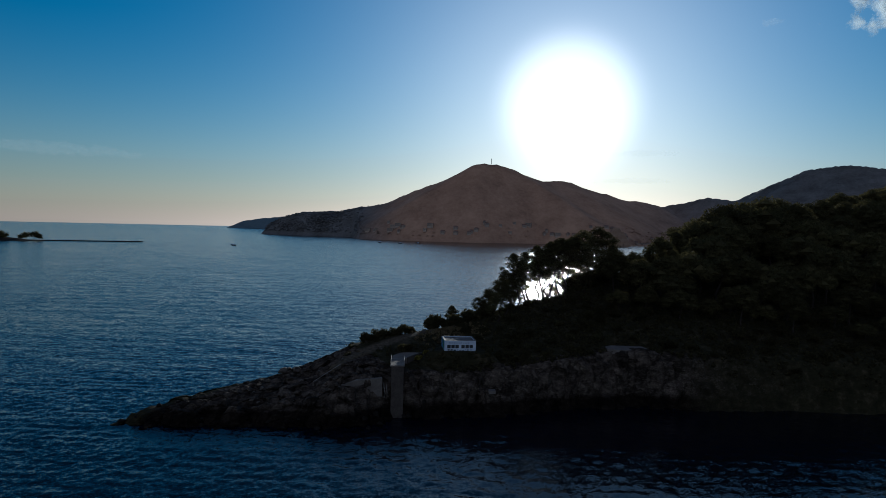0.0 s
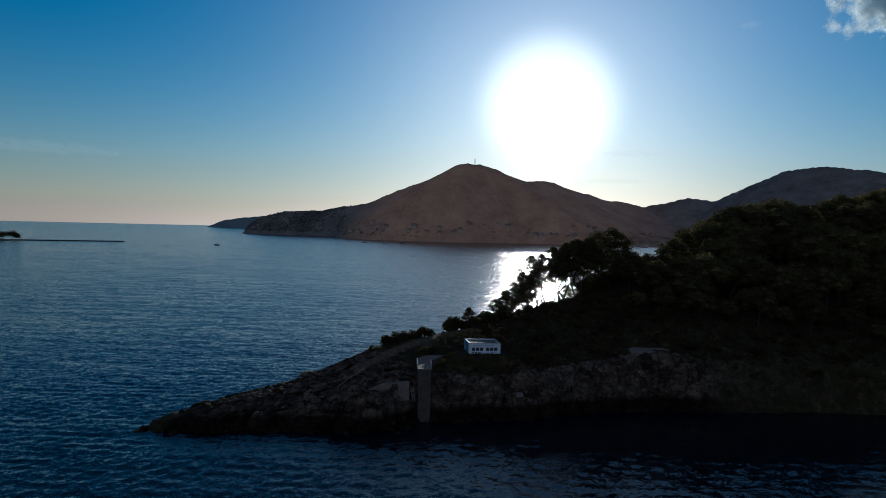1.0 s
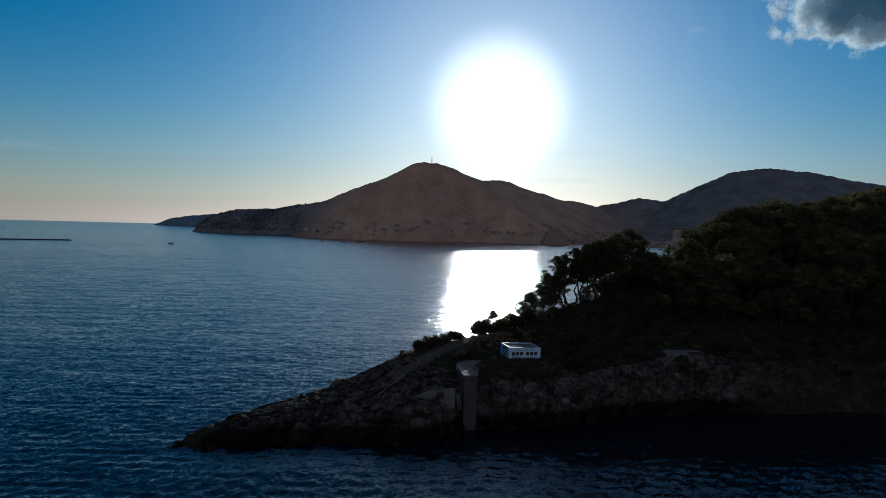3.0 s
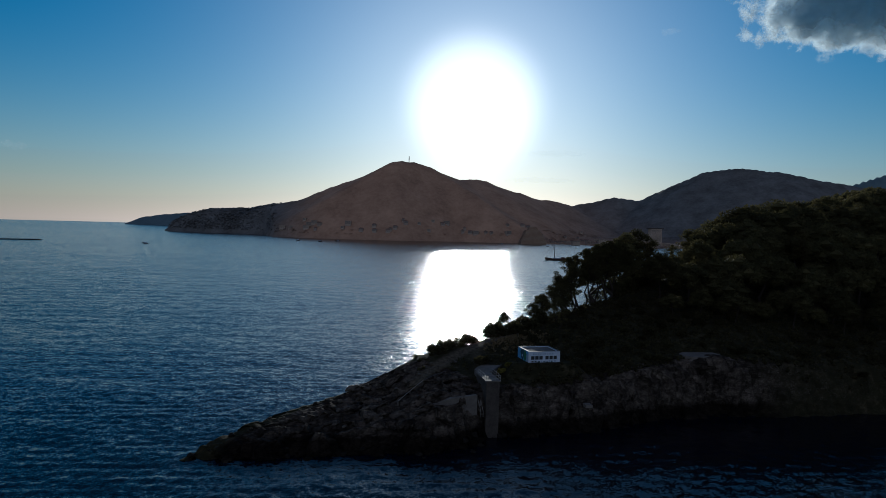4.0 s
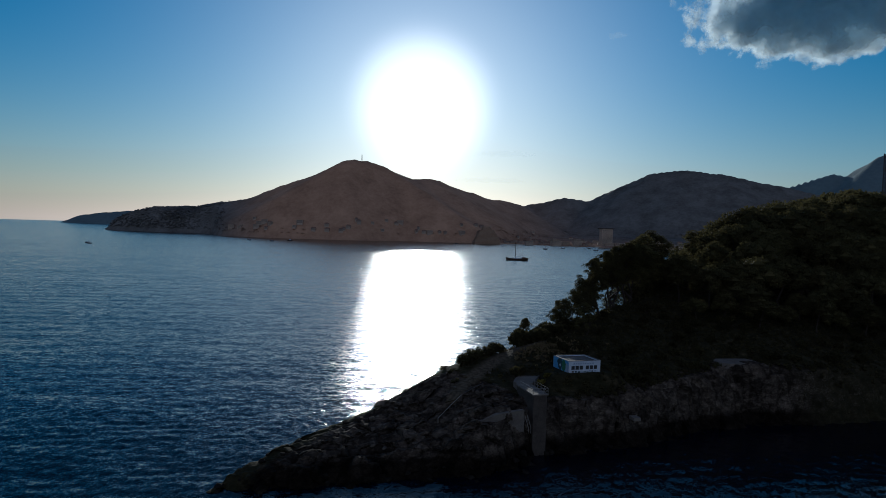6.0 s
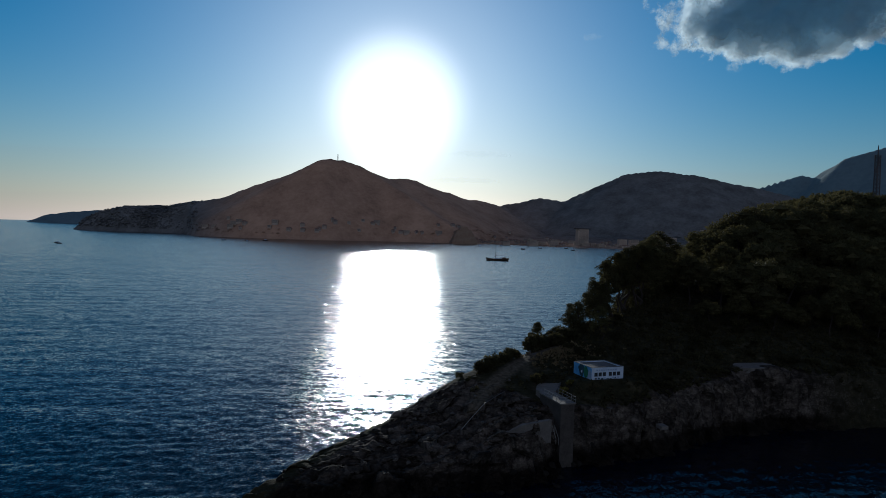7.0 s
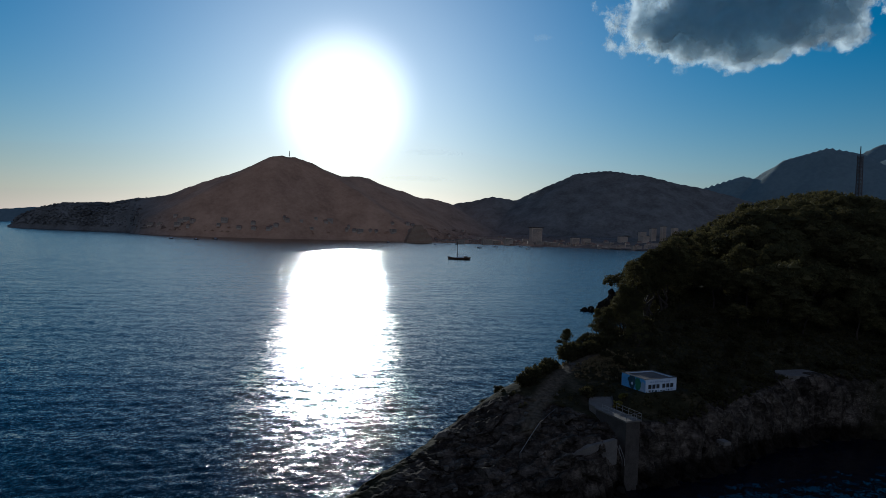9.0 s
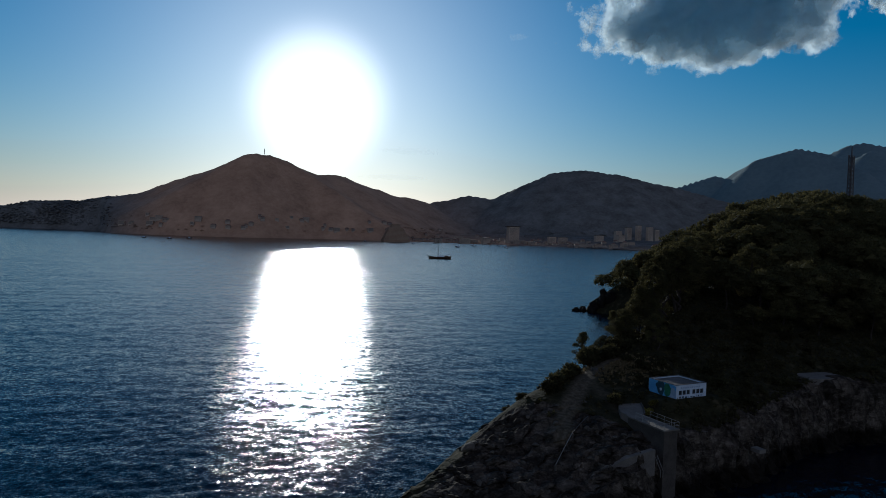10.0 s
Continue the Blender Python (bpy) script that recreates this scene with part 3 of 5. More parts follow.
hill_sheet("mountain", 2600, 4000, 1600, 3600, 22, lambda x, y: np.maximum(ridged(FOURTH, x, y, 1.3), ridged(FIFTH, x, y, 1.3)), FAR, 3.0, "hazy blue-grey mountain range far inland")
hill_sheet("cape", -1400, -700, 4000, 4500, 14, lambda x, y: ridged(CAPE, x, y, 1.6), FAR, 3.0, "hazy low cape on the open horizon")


# ---- house ----
def slab(points, z0, z1):
    """A flat prism over the outline points (x, y)."""
    bm = bmesh.new()
    low = [bm.verts.new((x, y, z0)) for x, y in points]
    top = [bm.verts.new((x, y, z1)) for x, y in points]
    bm.faces.new(low[::-1])
    bm.faces.new(top)
    for i in range(len(points)):
        j = (i + 1) % len(points)
        bm.faces.new((low[i], low[j], top[j], top[i]))
    return bm


def build_house():
    house = thing("house", (0.95, 150.3, 12.25), "small flat-roofed white block building with a blue mural", "building", turn=6.0)
    w, d, h = 7.1, 6.4, 2.45
    gaps = [(0.6, 1.4), (1.52, 2.32), (2.44, 3.24), (3.8, 4.6), (4.72, 5.52), (5.64, 6.44)]
    low, top = 0.72, 1.5
    front = bmesh.new()
    box(front, 0, 0, -0.6, w, 0.25, low)
    box(front, 0, 0, top, w, 0.25, h)
    edges = [0.0] + [v for g in gaps for v in g] + [w]
    for a, b in zip(edges[::2], edges[1::2]):
        box(front, a, 0, low, b, 0.25, top)
    part("wall", front, WHITE, house)
    part("wall", a_box(0, d - 0.25, -0.6, w, d, h, bevel=0.02), WHITE, house)
    side = part("wall", a_box(0, 0.25, -0.6, 0.25, d - 0.25, h, bevel=0.02), WHITE, house, "white wall painted with a blue mural")
    part("wall", a_box(w - 0.25, 0.25, -0.6, w, d - 0.25, h, bevel=0.02), WHITE, house)
    part("roof", a_box(0.25, 0.25, h - 0.4, w - 0.25, d - 0.25, h - 0.22), ROOF, house, "grey felt flat roof below a parapet")
    for x0, y0, x1, y1 in ((-0.04, -0.04, w + 0.04, 0.3), (-0.04, d - 0.3, w + 0.04, d + 0.04), (-0.04, 0.302, 0.3, d - 0.302), (w - 0.3, 0.302, w + 0.04, d - 0.302)):
        part("coping", a_box(x0, y0, h + 0.002, x1, y1, h + 0.06, bevel=0.01), STEEL, house, "dark metal coping on the parapet")
    for a, b in gaps:
        window = part("window", a_box(a + 0.04, 0.15, low + 0.04, b - 0.04, 0.17, top - 0.04), DARKGLASS, house, "small dark window pane")
        rim = bmesh.new()
        box(rim, a, 0.12, low, b, 0.2, low + 0.05)
        box(rim, a, 0.12, top - 0.05, b, 0.2, top)
        box(rim, a, 0.12, low + 0.05, a + 0.05, 0.2, top - 0.05)
        box(rim, b - 0.05, 0.12, low + 0.05, b, 0.2, top - 0.05)
        part("frame", rim, STEEL, window)
    # graffiti under and over the windows, as bars
    bars = random.Random(5)
    x = 0.7
    while x < 6.3:
        wide = bars.uniform(0.25, 0.6)
        part("graffiti", a_box(x, -0.008, 0.12 + bars.uniform(0, 0.1), x + wide, -0.003, 0.42 + bars.uniform(-0.1, 0.15)), bars.choice((DEEP, FADED, STEEL)), house, "sprayed graffiti mark")
        x += wide + bars.uniform(0.12, 0.3)
    x = 1.0
    while x < 5.6:
        wide = bars.uniform(0.3, 0.5)
        part("graffiti", a_box(x, -0.008, 1.8, x + wide, -0.003, 2.02 + bars.uniform(-0.05, 0.06)), FADED, house, "faded blue sprayed graffiti mark")
        x += wide + bars.uniform(0.1, 0.2)

    # mural on the side wall: a blue field, a dark shape and green in it
    def blot(cy, cz, ry, rz, seed, lift):
        rnd = random.Random(seed)
        outline = []
        for i in range(22):
            a = 2 * math.pi * i / 22
            k = 1 + rnd.uniform(-0.16, 0.16)
            outline.append((min(max(cy + ry * k * math.cos(a), 0.06), d - 0.06), min(max(cz + rz * k * math.sin(a), -0.3), h - 0.03)))
        bm = bmesh.new()
        front_ring = [bm.verts.new((-lift, y, z)) for y, z in outline]
        back_ring = [bm.verts.new((-lift + 0.004, y, z)) for y, z in outline]
        bm.faces.new(front_ring[::-1])
        bm.faces.new(back_ring)
        for i in range(22):
            j = (i + 1) % 22
            bm.faces.new((front_ring[i], front_ring[j], back_ring[j], back_ring[i]))
        return bm
    part("mural", blot(3.2, 1.1, 4.4, 2.3, 1, 0.006), BLUE, house, "bright blue painted field")
    part("mural", blot(3.6, 1.5, 1.0, 1.3, 2, 0.012), DEEP, house, "dark painted shape")
    part("mural", blot(2.0, 1.3, 0.75, 1.2, 3, 0.018), GREEN, house, "green painted shape")
    part("mural", blot(3.5, 1.1, 0.3, 0.25, 4, 0.018), WHITE, house, "white painted spot")
    part("mural", blot(0.8, 0.9, 0.8, 1.0, 6, 0.012), FADED, house, "pale blue painted shape")
    return house


build_house()


# ---- lookout platform ----
def build_platform():
    pier = thing("lookout_platform", (-8.8, 139.5, 0), "tall grey concrete pier with a railed lookout deck", "platform", turn=3.0)
    part("pier", a_box(-1.3, 0.2, -2, 1.3, 3.4, 10.85, bevel=0.05), CONCRETE, pier)
    part("buttress", a_box(-1.9, 2.4, -1, -1.32, 4.4, 8.0, bevel=0.05), CONCRETE, pier)
    part("deck", a_box(-1.5, 0, 10.85, 1.5, 8.6, 11.08, bevel=0.03), PAVING, pier)
    part("abutment", a_box(-1.25, 3.42, 4.5, 1.25, 8.4, 10.84, bevel=0.04), CONCRETE, pier)
    spots = [(-1.42, y) for y in np.linspace(0.1, 6.4, 5)] + [(1.42, y) for y in np.linspace(0.1, 6.4, 5)] + [(-0.5, 0.1), (0.5, 0.1)]
    for x, y in spots:
        part("post", a_rod((x, y, 11.08), (x, y, 12.12), 0.035), RAIL, pier)
    for z in (11.6, 12.12):
        part("rail", a_rod((-1.42, 0.1, z), (1.42, 0.1, z), 0.03), RAIL, pier)
        part("rail", a_rod((-1.42, 0.1, z), (-1.42, 6.4, z), 0.03), RAIL, pier)
        part("rail", a_rod((1.42, 0.1, z), (1.42, 6.4, z), 0.03), RAIL, pier)
    return pier


build_platform()


def build_ramp():
    """A worn concrete path that follows the ground from the deck up towards the house."""
    left = [(-10.3, 147.9), (-10.6, 149.6), (-9.6, 151.6), (-8.2, 153.6)]
    right = [(-7.3, 148.05), (-6.4, 149.4), (-5.4, 151.0), (-4.4, 152.8)]
    ramp_ob = thing("concrete_path", (0, 0, 0), "pale concrete path leading onto the platform", "path")
    bm, kerb = bmesh.new(), bmesh.new()
    rows, edge = [], []
    for i, (a, b) in enumerate(zip(left, right)):
        top = max(11.09 + 0.1 * i, 0.14 + max(ground_at(*a), ground_at(*b), ground_at((a[0] + b[0]) / 2, (a[1] + b[1]) / 2)))
        rows.append([bm.verts.new(q) for q in ((*a, top - 1.8), (*a, top), (*b, top), (*b, top - 1.8))])
        edge.append([kerb.verts.new(q) for q in ((b[0] + 0.01, b[1], top - 1.8), (b[0] + 0.01, b[1], top + 0.16), (b[0] + 0.22, b[1] - 0.1, top + 0.16), (b[0] + 0.22, b[1] - 0.1, top - 1.8))])
    for mesh, loops in ((bm, rows), (kerb, edge)):
        for a, b in zip(loops, loops[1:]):
            for i in range(4):
                j = (i + 1) % 4
                mesh.faces.new((a[i], a[j], b[j], b[i]))
        mesh.faces.new(loops[0][::-1])
        mesh.faces.new(loops[-1])
        bmesh.ops.recalc_face_normals(mesh, faces=mesh.faces)
    part("paving", bm, PAVING, ramp_ob)
    part("kerb", kerb, CONCRETE, ramp_ob)


build_ramp()


def build_walls():
    wall = thing("retaining_wall", (-11.4, 140.7, 0), "grey concrete retaining wall on the rocks", "wall")
    bm = bmesh.new()
    pts = [(-0.5, -1.5, 4.6, 8.45), (-5.6, -2.3, 4.6, 8.1), (-8.8, -2.2, 4.8, 6.9)]
    rows = [[bm.verts.new(p) for p in ((x, y, z0), (x, y, z1), (x - 0.2, y + 0.8, z1), (x - 0.2, y + 0.8, z0))] for x, y, z0, z1 in pts]
    for a, b in zip(rows, rows[1:]):
        for i in range(4):
            j = (i + 1) % 4
            bm.faces.new((a[i], a[j], b[j], b[i]))
    bm.faces.new(rows[0][::-1])
    bm.faces.new(rows[-1])
    bmesh.ops.recalc_face_normals(bm, faces=bm.faces)
    part("wall", bm, PAVING, wall)
    slab_ob = thing("concrete_slab", (39.0, 155.5, 12.3), "pale flat concrete slab above the cliff", "slab")
    bm = slab([(0, 1.2), (1.6, 0), (7.0, 0.2), (9.6, 2.2), (9.2, 5.4), (2.0, 5.8), (0.2, 4.0)], -2.0, 0.32)
    part("slab", bm, PAVING, slab_ob)
    block = thing("concrete_block", (11.2, 141.6, 5.7), "small pale concrete footing on the cliff", "block")
    part("block", a_box(-0.7, -0.3, -0.6, 0.7, 1.6, 0.0, bevel=0.04), PAVING, block)
    pipe = thing("water_pipe", (0, 0, 0), "dark steel pipe laid down the rock slope", "pipe")
    line = [(-26.8, 142.3), (-24.3, 144.3), (-21.7, 146.3), (-19.0, 148.3), (-16.5, 150.2)]
    line = [(x, y, ground_at(x, y) + 0.45) for x, y in line]
    for i, (a, b) in enumerate(zip(line, line[1:])):
        part("segment", a_rod(a, b, 0.05, sides=8), RAIL if i < 2 else STEEL, pipe)
    for p in line:
        part("support", a_box(p[0] - 0.15, p[1] - 0.15, p[2] - 0.9, p[0] + 0.15, p[1] + 0.15, p[2] - 0.08), CONCRETE, pipe)
    stair = thing("stair_rail", (-11.6, 139.6, 0), "thin pale steel handrail by the pier", "handrail")
    for x in (0.0, 0.45):
        part("rail", a_rod((x, 0.1, 7.4), (x + 0.35, -0.9, 5.4), 0.04), RAIL, stair)
        part("post", a_rod((x, 0.1, 6.2), (x, 0.1, 7.4), 0.035), RAIL, stair)
        part("post", a_rod((x + 0.35, -0.9, 4.4), (x + 0.35, -0.9, 5.4), 0.035), RAIL, stair)


build_walls()


# ---- mast ----
def lattice(name, place, tall, foot, tip, bays, label, thick):
    mast = thing(name, place, label, "mast")
    corners = [(-1, -1), (1, -1), (1, 1), (-1, 1)]
    for cx, cy in corners:
        part("leg", a_rod((cx * foot, cy * foot, -2), (cx * tip, cy * tip, tall), thick, sides=4), STEEL, mast)
    for i in range(bays):
        z0, z1 = tall * i / bays, tall * (i + 1) / bays
        w0, w1 = foot + (tip - foot) * i / bays, foot + (tip - foot) * (i + 1) / bays
        for (ax, ay), (bx, by) in zip(corners, corners[1:] + corners[:1]):
            part("brace", a_rod((ax * w0, ay * w0, z0), (bx * w1, by * w1, z1), thick * 0.6, sides=3), STEEL, mast)
            part("brace", a_rod((bx * w0, by * w0, z0), (ax * w1, ay * w1, z1), thick * 0.6, sides=3), STEEL, mast)
            part("crossbar", a_rod((ax * w1, ay * w1, z1), (bx * w1, by * w1, z1), thick * 0.6, sides=3), STEEL, mast)
    return mast


mast = lattice("lattice_mast", (204.6, 279.2, 52), 27.0, 0.95, 0.75, 14, "dark steel lattice radio mast above the pines", 0.2)
for z, a in ((22.5, 0.4), (25.0, 2.4), (24.0, 4.2), (19.0, 3.3)):
    part("antenna", a_box(1.1 * math.cos(a) - 0.2, 1.1 * math.sin(a) - 0.2, z, 1.1 * math.cos(a) + 0.2, 1.1 * math.sin(a) + 0.2, z + 2.4, bevel=0.04), STEEL, mast, "panel antenna")
part("spike", a_rod((0, 0, 27), (0, 0, 31.5), 0.3, 0.2, sides=6), STEEL, mast)


# ---- plants ----
def tufts(rng, centres, radii, flat, count, size, up=0.25, solid=0.95):
    """Small pointed leaf triangles over rounded pads, with a rough inner core to each pad."""
    verts, faces = [], []
    for c, r in zip(centres, radii):
        d = rng.normal(size=(count, 3))
        d[:, 2] += up
        d /= np.linalg.norm(d, axis=1)[:, None]
        p = np.asarray(c) + d * (r * rng.uniform(0.66, 1.13, (count, 1))) * np.array([1, 1, flat])
        out = d + rng.normal(scale=0.55, size=(count, 3))
        out /= np.linalg.norm(out, axis=1)[:, None]
        sidew = np.cross(out, rng.normal(size=(count, 3)))
        sidew /= np.linalg.norm(sidew, axis=1)[:, None] + 1e-6
        s = size * rng.uniform(0.6, 1.4, (count, 1))
        k = len(verts)
        tri = np.stack([p - sidew * s * 0.45, p + sidew * s * 0.45, p + out * s], 1).reshape(-1, 3)
        verts.extend(map(tuple, tri))
        faces.extend((k + 3 * i, k + 3 * i + 1, k + 3 * i + 2) for i in range(count))
        # the core: an uneven octahedral ball
        k = len(verts)
        for e in ((1, 0, 0), (-1, 0, 0), (0, 1, 0), (0, -1, 0), (0, 0, 1), (0, 0, -1)):
            verts.append(tuple(np.asarray(c) + np.array(e) * r * solid * rng.uniform(0.75, 1.0) * np.array([1, 1, flat])))
        for a in (0, 1):
            for b in (2, 3):
                for t in (4, 5):
                    faces.append((k + a, k + b, k + t))
    return verts, faces


def leafy(name, data, mat, parent):
    me = bpy.data.meshes.new(name)
    me.from_pydata(data[0], [], data[1])
    me.materials.append(mat)
    ob = new(name, me)
    ob.parent = parent
    return ob


def limb(bm, a, b, r0, r1, rng, bends=3):
    a, b = Vector(a), Vector(b)
    last, lr = a, r0
    for i in range(1, bends + 1):
        k = i / bends
        p = a.lerp(b, k) + (Vector(rng.normal(scale=0.06, size=3)) * (b - a).length if i < bends else Vector())
        r = r0 + (r1 - r0) * k
        rod(bm, last, p, lr, r, sides=6)
        last, lr = p, r
    return bm


def tall_pine(seed, tall, spread, clear, label, group, count=105):
    """An old pine: a bare leaning stem, limbs, and a broken crown of pads above the clear height."""
    rng = np.random.default_rng(seed)
    tree = thing("pine_tree", (0, 0, -500), label, "tree", group)
    lean = rng.normal(scale=0.07, size=2) * tall
    top = Vector((lean[0], lean[1], tall * 0.93))
    trunk = limb(bmesh.new(), (0, 0, -1.0), top, 0.27, 0.06, rng, 5)
    centres, radii = [], []
    pads = int(24 + 1.6 * tall)
    for i in range(pads):
        k = ((i + rng.uniform(0, 0.9)) / pads) ** 0.8
        z = tall * (clear + (0.97 - clear) * k)
        reach = spread * (math.sin(math.pi * min(1.0, 0.25 + 0.72 * k)) ** 0.8) * math.sqrt(rng.uniform(0.04, 1.0))
        a = rng.uniform(0, 2 * math.pi)
        stem = Vector((lean[0], lean[1], 0)) * (z / tall)
        c = (stem.x + reach * math.cos(a), stem.y + reach * math.sin(a), z + rng.uniform(-0.5, 0.5))
        centres.append(c)
        radii.append(rng.uniform(0.6, 1.1) * spread / 3.7)
        if i % 3 == 0:
            limb(trunk, (stem.x, stem.y, z - reach * 0.5), c, 0.1, 0.03, rng, 3)
    part("trunk", trunk, BARK, tree)
    leafy("crown", tufts(rng, centres, radii, 0.52, int(count * 1.6), 0.2, solid=0.6), NEEDLES, tree)
    return tree


def forest_data(seed, tall, spread, pads, count, size):
    """A domed pine crown: rounded pads all over a dome, thickest along its rim, each with its own hollow below."""
    rng = np.random.default_rng(seed)
    centres, radii = [], []
    for i in range(pads):
        k = (i + 0.5) / pads
        rise = 1 - 1.25 * k
        a = i * 2.39996 + rng.uniform(-0.4, 0.4)
        reach = spread * math.sqrt(max(0.0, 1 - rise * rise)) * rng.uniform(0.7, 0.95)
        centres.append((reach * math.cos(a), reach * math.sin(a), tall * (0.6 + 0.34 * rise) + rng.uniform(-0.35, 0.35)))
        radii.append(rng.uniform(0.75, 1.2) * spread / 2.9)
    return tufts(rng, centres, radii, 0.72, count, size)


def forest_pine(seed, tall, spread, group):
    rng = np.random.default_rng(seed + 50)
    tree = thing("pine_tree", (0, 0, -500), "dense dark green pine on the wooded slope", "tree", group)
    part("trunk", limb(bmesh.new(), (0, 0, -1.0), (rng.normal() * 0.4, rng.normal() * 0.4, tall * 0.85), 0.24, 0.06, rng, 3), BARK, tree)
    leafy("crown", forest_data(seed, tall, spread, 20, 210, 0.28), NEEDLES, tree)
    return tree


def shrub(seed, wide, tall, group):
    rng = np.random.default_rng(seed)
    plant = thing("shrub", (0, 0, -500), "rounded dark evergreen shrub on dry ground", "shrub", group)
    centres, radii = [], []
    stems = bmesh.new()
    for i in range(9):
        a, reach = rng.uniform(0, 2 * math.pi), wide * rng.uniform(0.1, 0.75)
        c = (reach * math.cos(a), reach * math.sin(a), tall * rng.uniform(0.3, 0.8))
        centres.append(c)
        radii.append(wide * rng.uniform(0.3, 0.48))
        rod(stems, (0, 0, -0.4), c, 0.06, 0.02, sides=4)
    part("stem", stems, BARK, plant)
    leafy("foliage", tufts(rng, centres, radii, 0.85, 70, 0.38), SCRUB, plant)
    return plant


def cypress(x, y, top):
    """A narrow dark cypress that ends in a point."""
    rng = np.random.default_rng(91)
    foot = ground_at(x, y)
    tall = top - foot
    tree = thing("cypress_tree", (x, y, foot), "slender dark pointed cypress among the pines", "tree")
    part("trunk", a_rod((0, 0, -1), (0, 0, tall * 0.8), 0.16, 0.05), BARK, tree)
    rise = np.linspace(0.2, 0.97, 14)
    centres = [(rng.normal(scale=0.12), rng.normal(scale=0.12), tall * k) for k in rise]
    leafy("crown", tufts(rng, centres, [1.15 * (1.05 - k) ** 0.6 + 0.1 for k in rise], 1.0, 90, 0.26), NEEDLES, tree)


def copy_at(src, x, y, turn, size, sink=0.2, tall=1.0):
    src.scale = (size, size, size * tall)
    ob = copy_thing(src, pose(x, y, ground_at(x, y) - sink, 0, 0, turn))
    src.scale = (1, 1, 1)
    return ob


def discard(src):
    for o in (*src.children_recursive, src):
        bpy.data.objects.remove(o)


def build_plants():
    rnd = random.Random(11)
    old = [tall_pine(21, 14.5, 3.6, 0.46, "tall pine with a bare stem and broken crown", "ridge pines"),
           tall_pine(22, 13.0, 3.0, 0.42, "tall pine with a bare stem and broken crown", "ridge pines"),
           tall_pine(23, 15.5, 5.2, 0.26, "broad tall pine with a dense spreading crown", "ridge pines", 125),
           tall_pine(24, 12.0, 3.0, 0.36, "leaning pine with an open ragged crown", "ridge pines")]
    row = [(20, 181.5, 0, 1.02), (22.5, 184.5, 3, 1.0), (25, 187, 1, 1.1), (27.2, 189, 0, 1.14), (29.5, 190.5, 1, 1.18), (32.4, 190.5, 0, 1.18), (35, 192, 1, 1.25), (37.5, 194, 2, 0.98), (40.5, 195, 2, 1.1), (43, 199, 2, 0.95), (34.5, 197, 2, 0.62), (38.5, 200, 2, 0.66), (31.5, 194.5, 2, 0.5), (26.2, 186.2, 0, 1.0), (28.4, 187.6, 1, 1.08), (30.8, 188.6, 0, 1.1), (33.6, 189.4, 1, 1.16), (36.2, 190.6, 0, 1.12), (38.6, 192.2, 1, 1.2),
           (46.5, 202, 2, (41.3 - ground_at(46.5, 202)) / 15.5), (48.5, 199, 2, 0.95), (79, 231.7, 2, (41.9 - ground_at(79, 231.7)) / 15.5), (81.5, 230, 1, (39.0 - ground_at(81.5, 230)) / 13.0), (52, 205, 1, 0.9), (57, 211, 3, 0.85), (62.6, 218, 0, 0.78), (66, 217, 1, 0.78), (70, 219, 0, 0.75), (75, 220, 3, 0.85), (89.6, 218.5, 2, 1.0), (3.6, 182.3, 3, (19.0 - ground_at(3.6, 182.3)) / 12.0), (4.4, 179.6, 2, 0.36), (2.4, 177.8, 2, 0.28), (6.2, 180.4, 2, 0.4), (7.8, 181.5, 2, 0.42), (9.9, 180, 2, 0.48), (12.3, 180.5, 2, 0.55), (14.7, 181.0, 2, 0.62), (17.2, 182.0, 2, 0.7), (13.5, 184.5, 1, 0.75), (18.3, 185.5, 1, 0.9), (14.2, 172.5, 2, 0.5), (16.4, 176.5, 2, 0.58), (18.6, 180.5, 2, 0.62), (20.2, 185.0, 2, 0.5)]
    taken = []
    cypress(70.8, 227.4, 36.8)
    for x, y, kind, size in row:
        copy_at(old[kind], x, y, rnd.uniform(0, 360), size)
        taken.append((x, y))
    wood = [forest_pine(31, 9.5, 4.2, "slope pines"), forest_pine(32, 8.5, 4.6, "slope pines"), forest_pine(33, 10.5, 3.7, "slope pines"), forest_pine(34, 7.5, 4.3, "slope pines"), forest_pine(35, 9.0, 3.4, "slope pines")]
    spots = []
    tries = 0
    cell = {}
    while tries < 26000:
        tries += 1
        x, y = rnd.uniform(-2, 290), rnd.uniform(150, 400)
        key = (int(x // 6), int(y // 6))
        close = [q for i in (-1, 0, 1) for j in (-1, 0, 1) for q in cell.get((key[0] + i, key[1] + j), ())]
        if any((x - a) ** 2 + (y - b) ** 2 < 38 for a, b in close):
            continue
        cell.setdefault(key, []).append((x, y))
        spots.append((x, y))
    px, py = np.array([q[0] for q in spots]), np.array([q[1] for q in spots])
    dn, dw, hh, land = to_line(px, py, NEAR), to_line(px, py, WEST), height(px, py), inside(px, py)
    keep = []
    for x, y, n, w, h, ok in zip(px, py, dn, dw, hh, land):
        if not ok or h < 5 or n < np.interp(x, [0, 30, 60, 100], [34, 30, 20, 14]) or w < 7:
            continue
        if x < 42 and y < 186 + (x - 20) * 0.8 and n < 38:
            continue
        if x < 19:
            continue
        if 17 < x < 41 and w < 22 and y > 180:
            continue
        if any((x - a) ** 2 + (y - b) ** 2 < 12 for a, b in taken):
            continue
        keep.append((float(min(n, 3 * w)), float(x), float(y)))
    keep.sort(key=lambda q: math.hypot(q[1] + 30, q[2] - 20))
    near, rest = keep[:295], keep[295:]
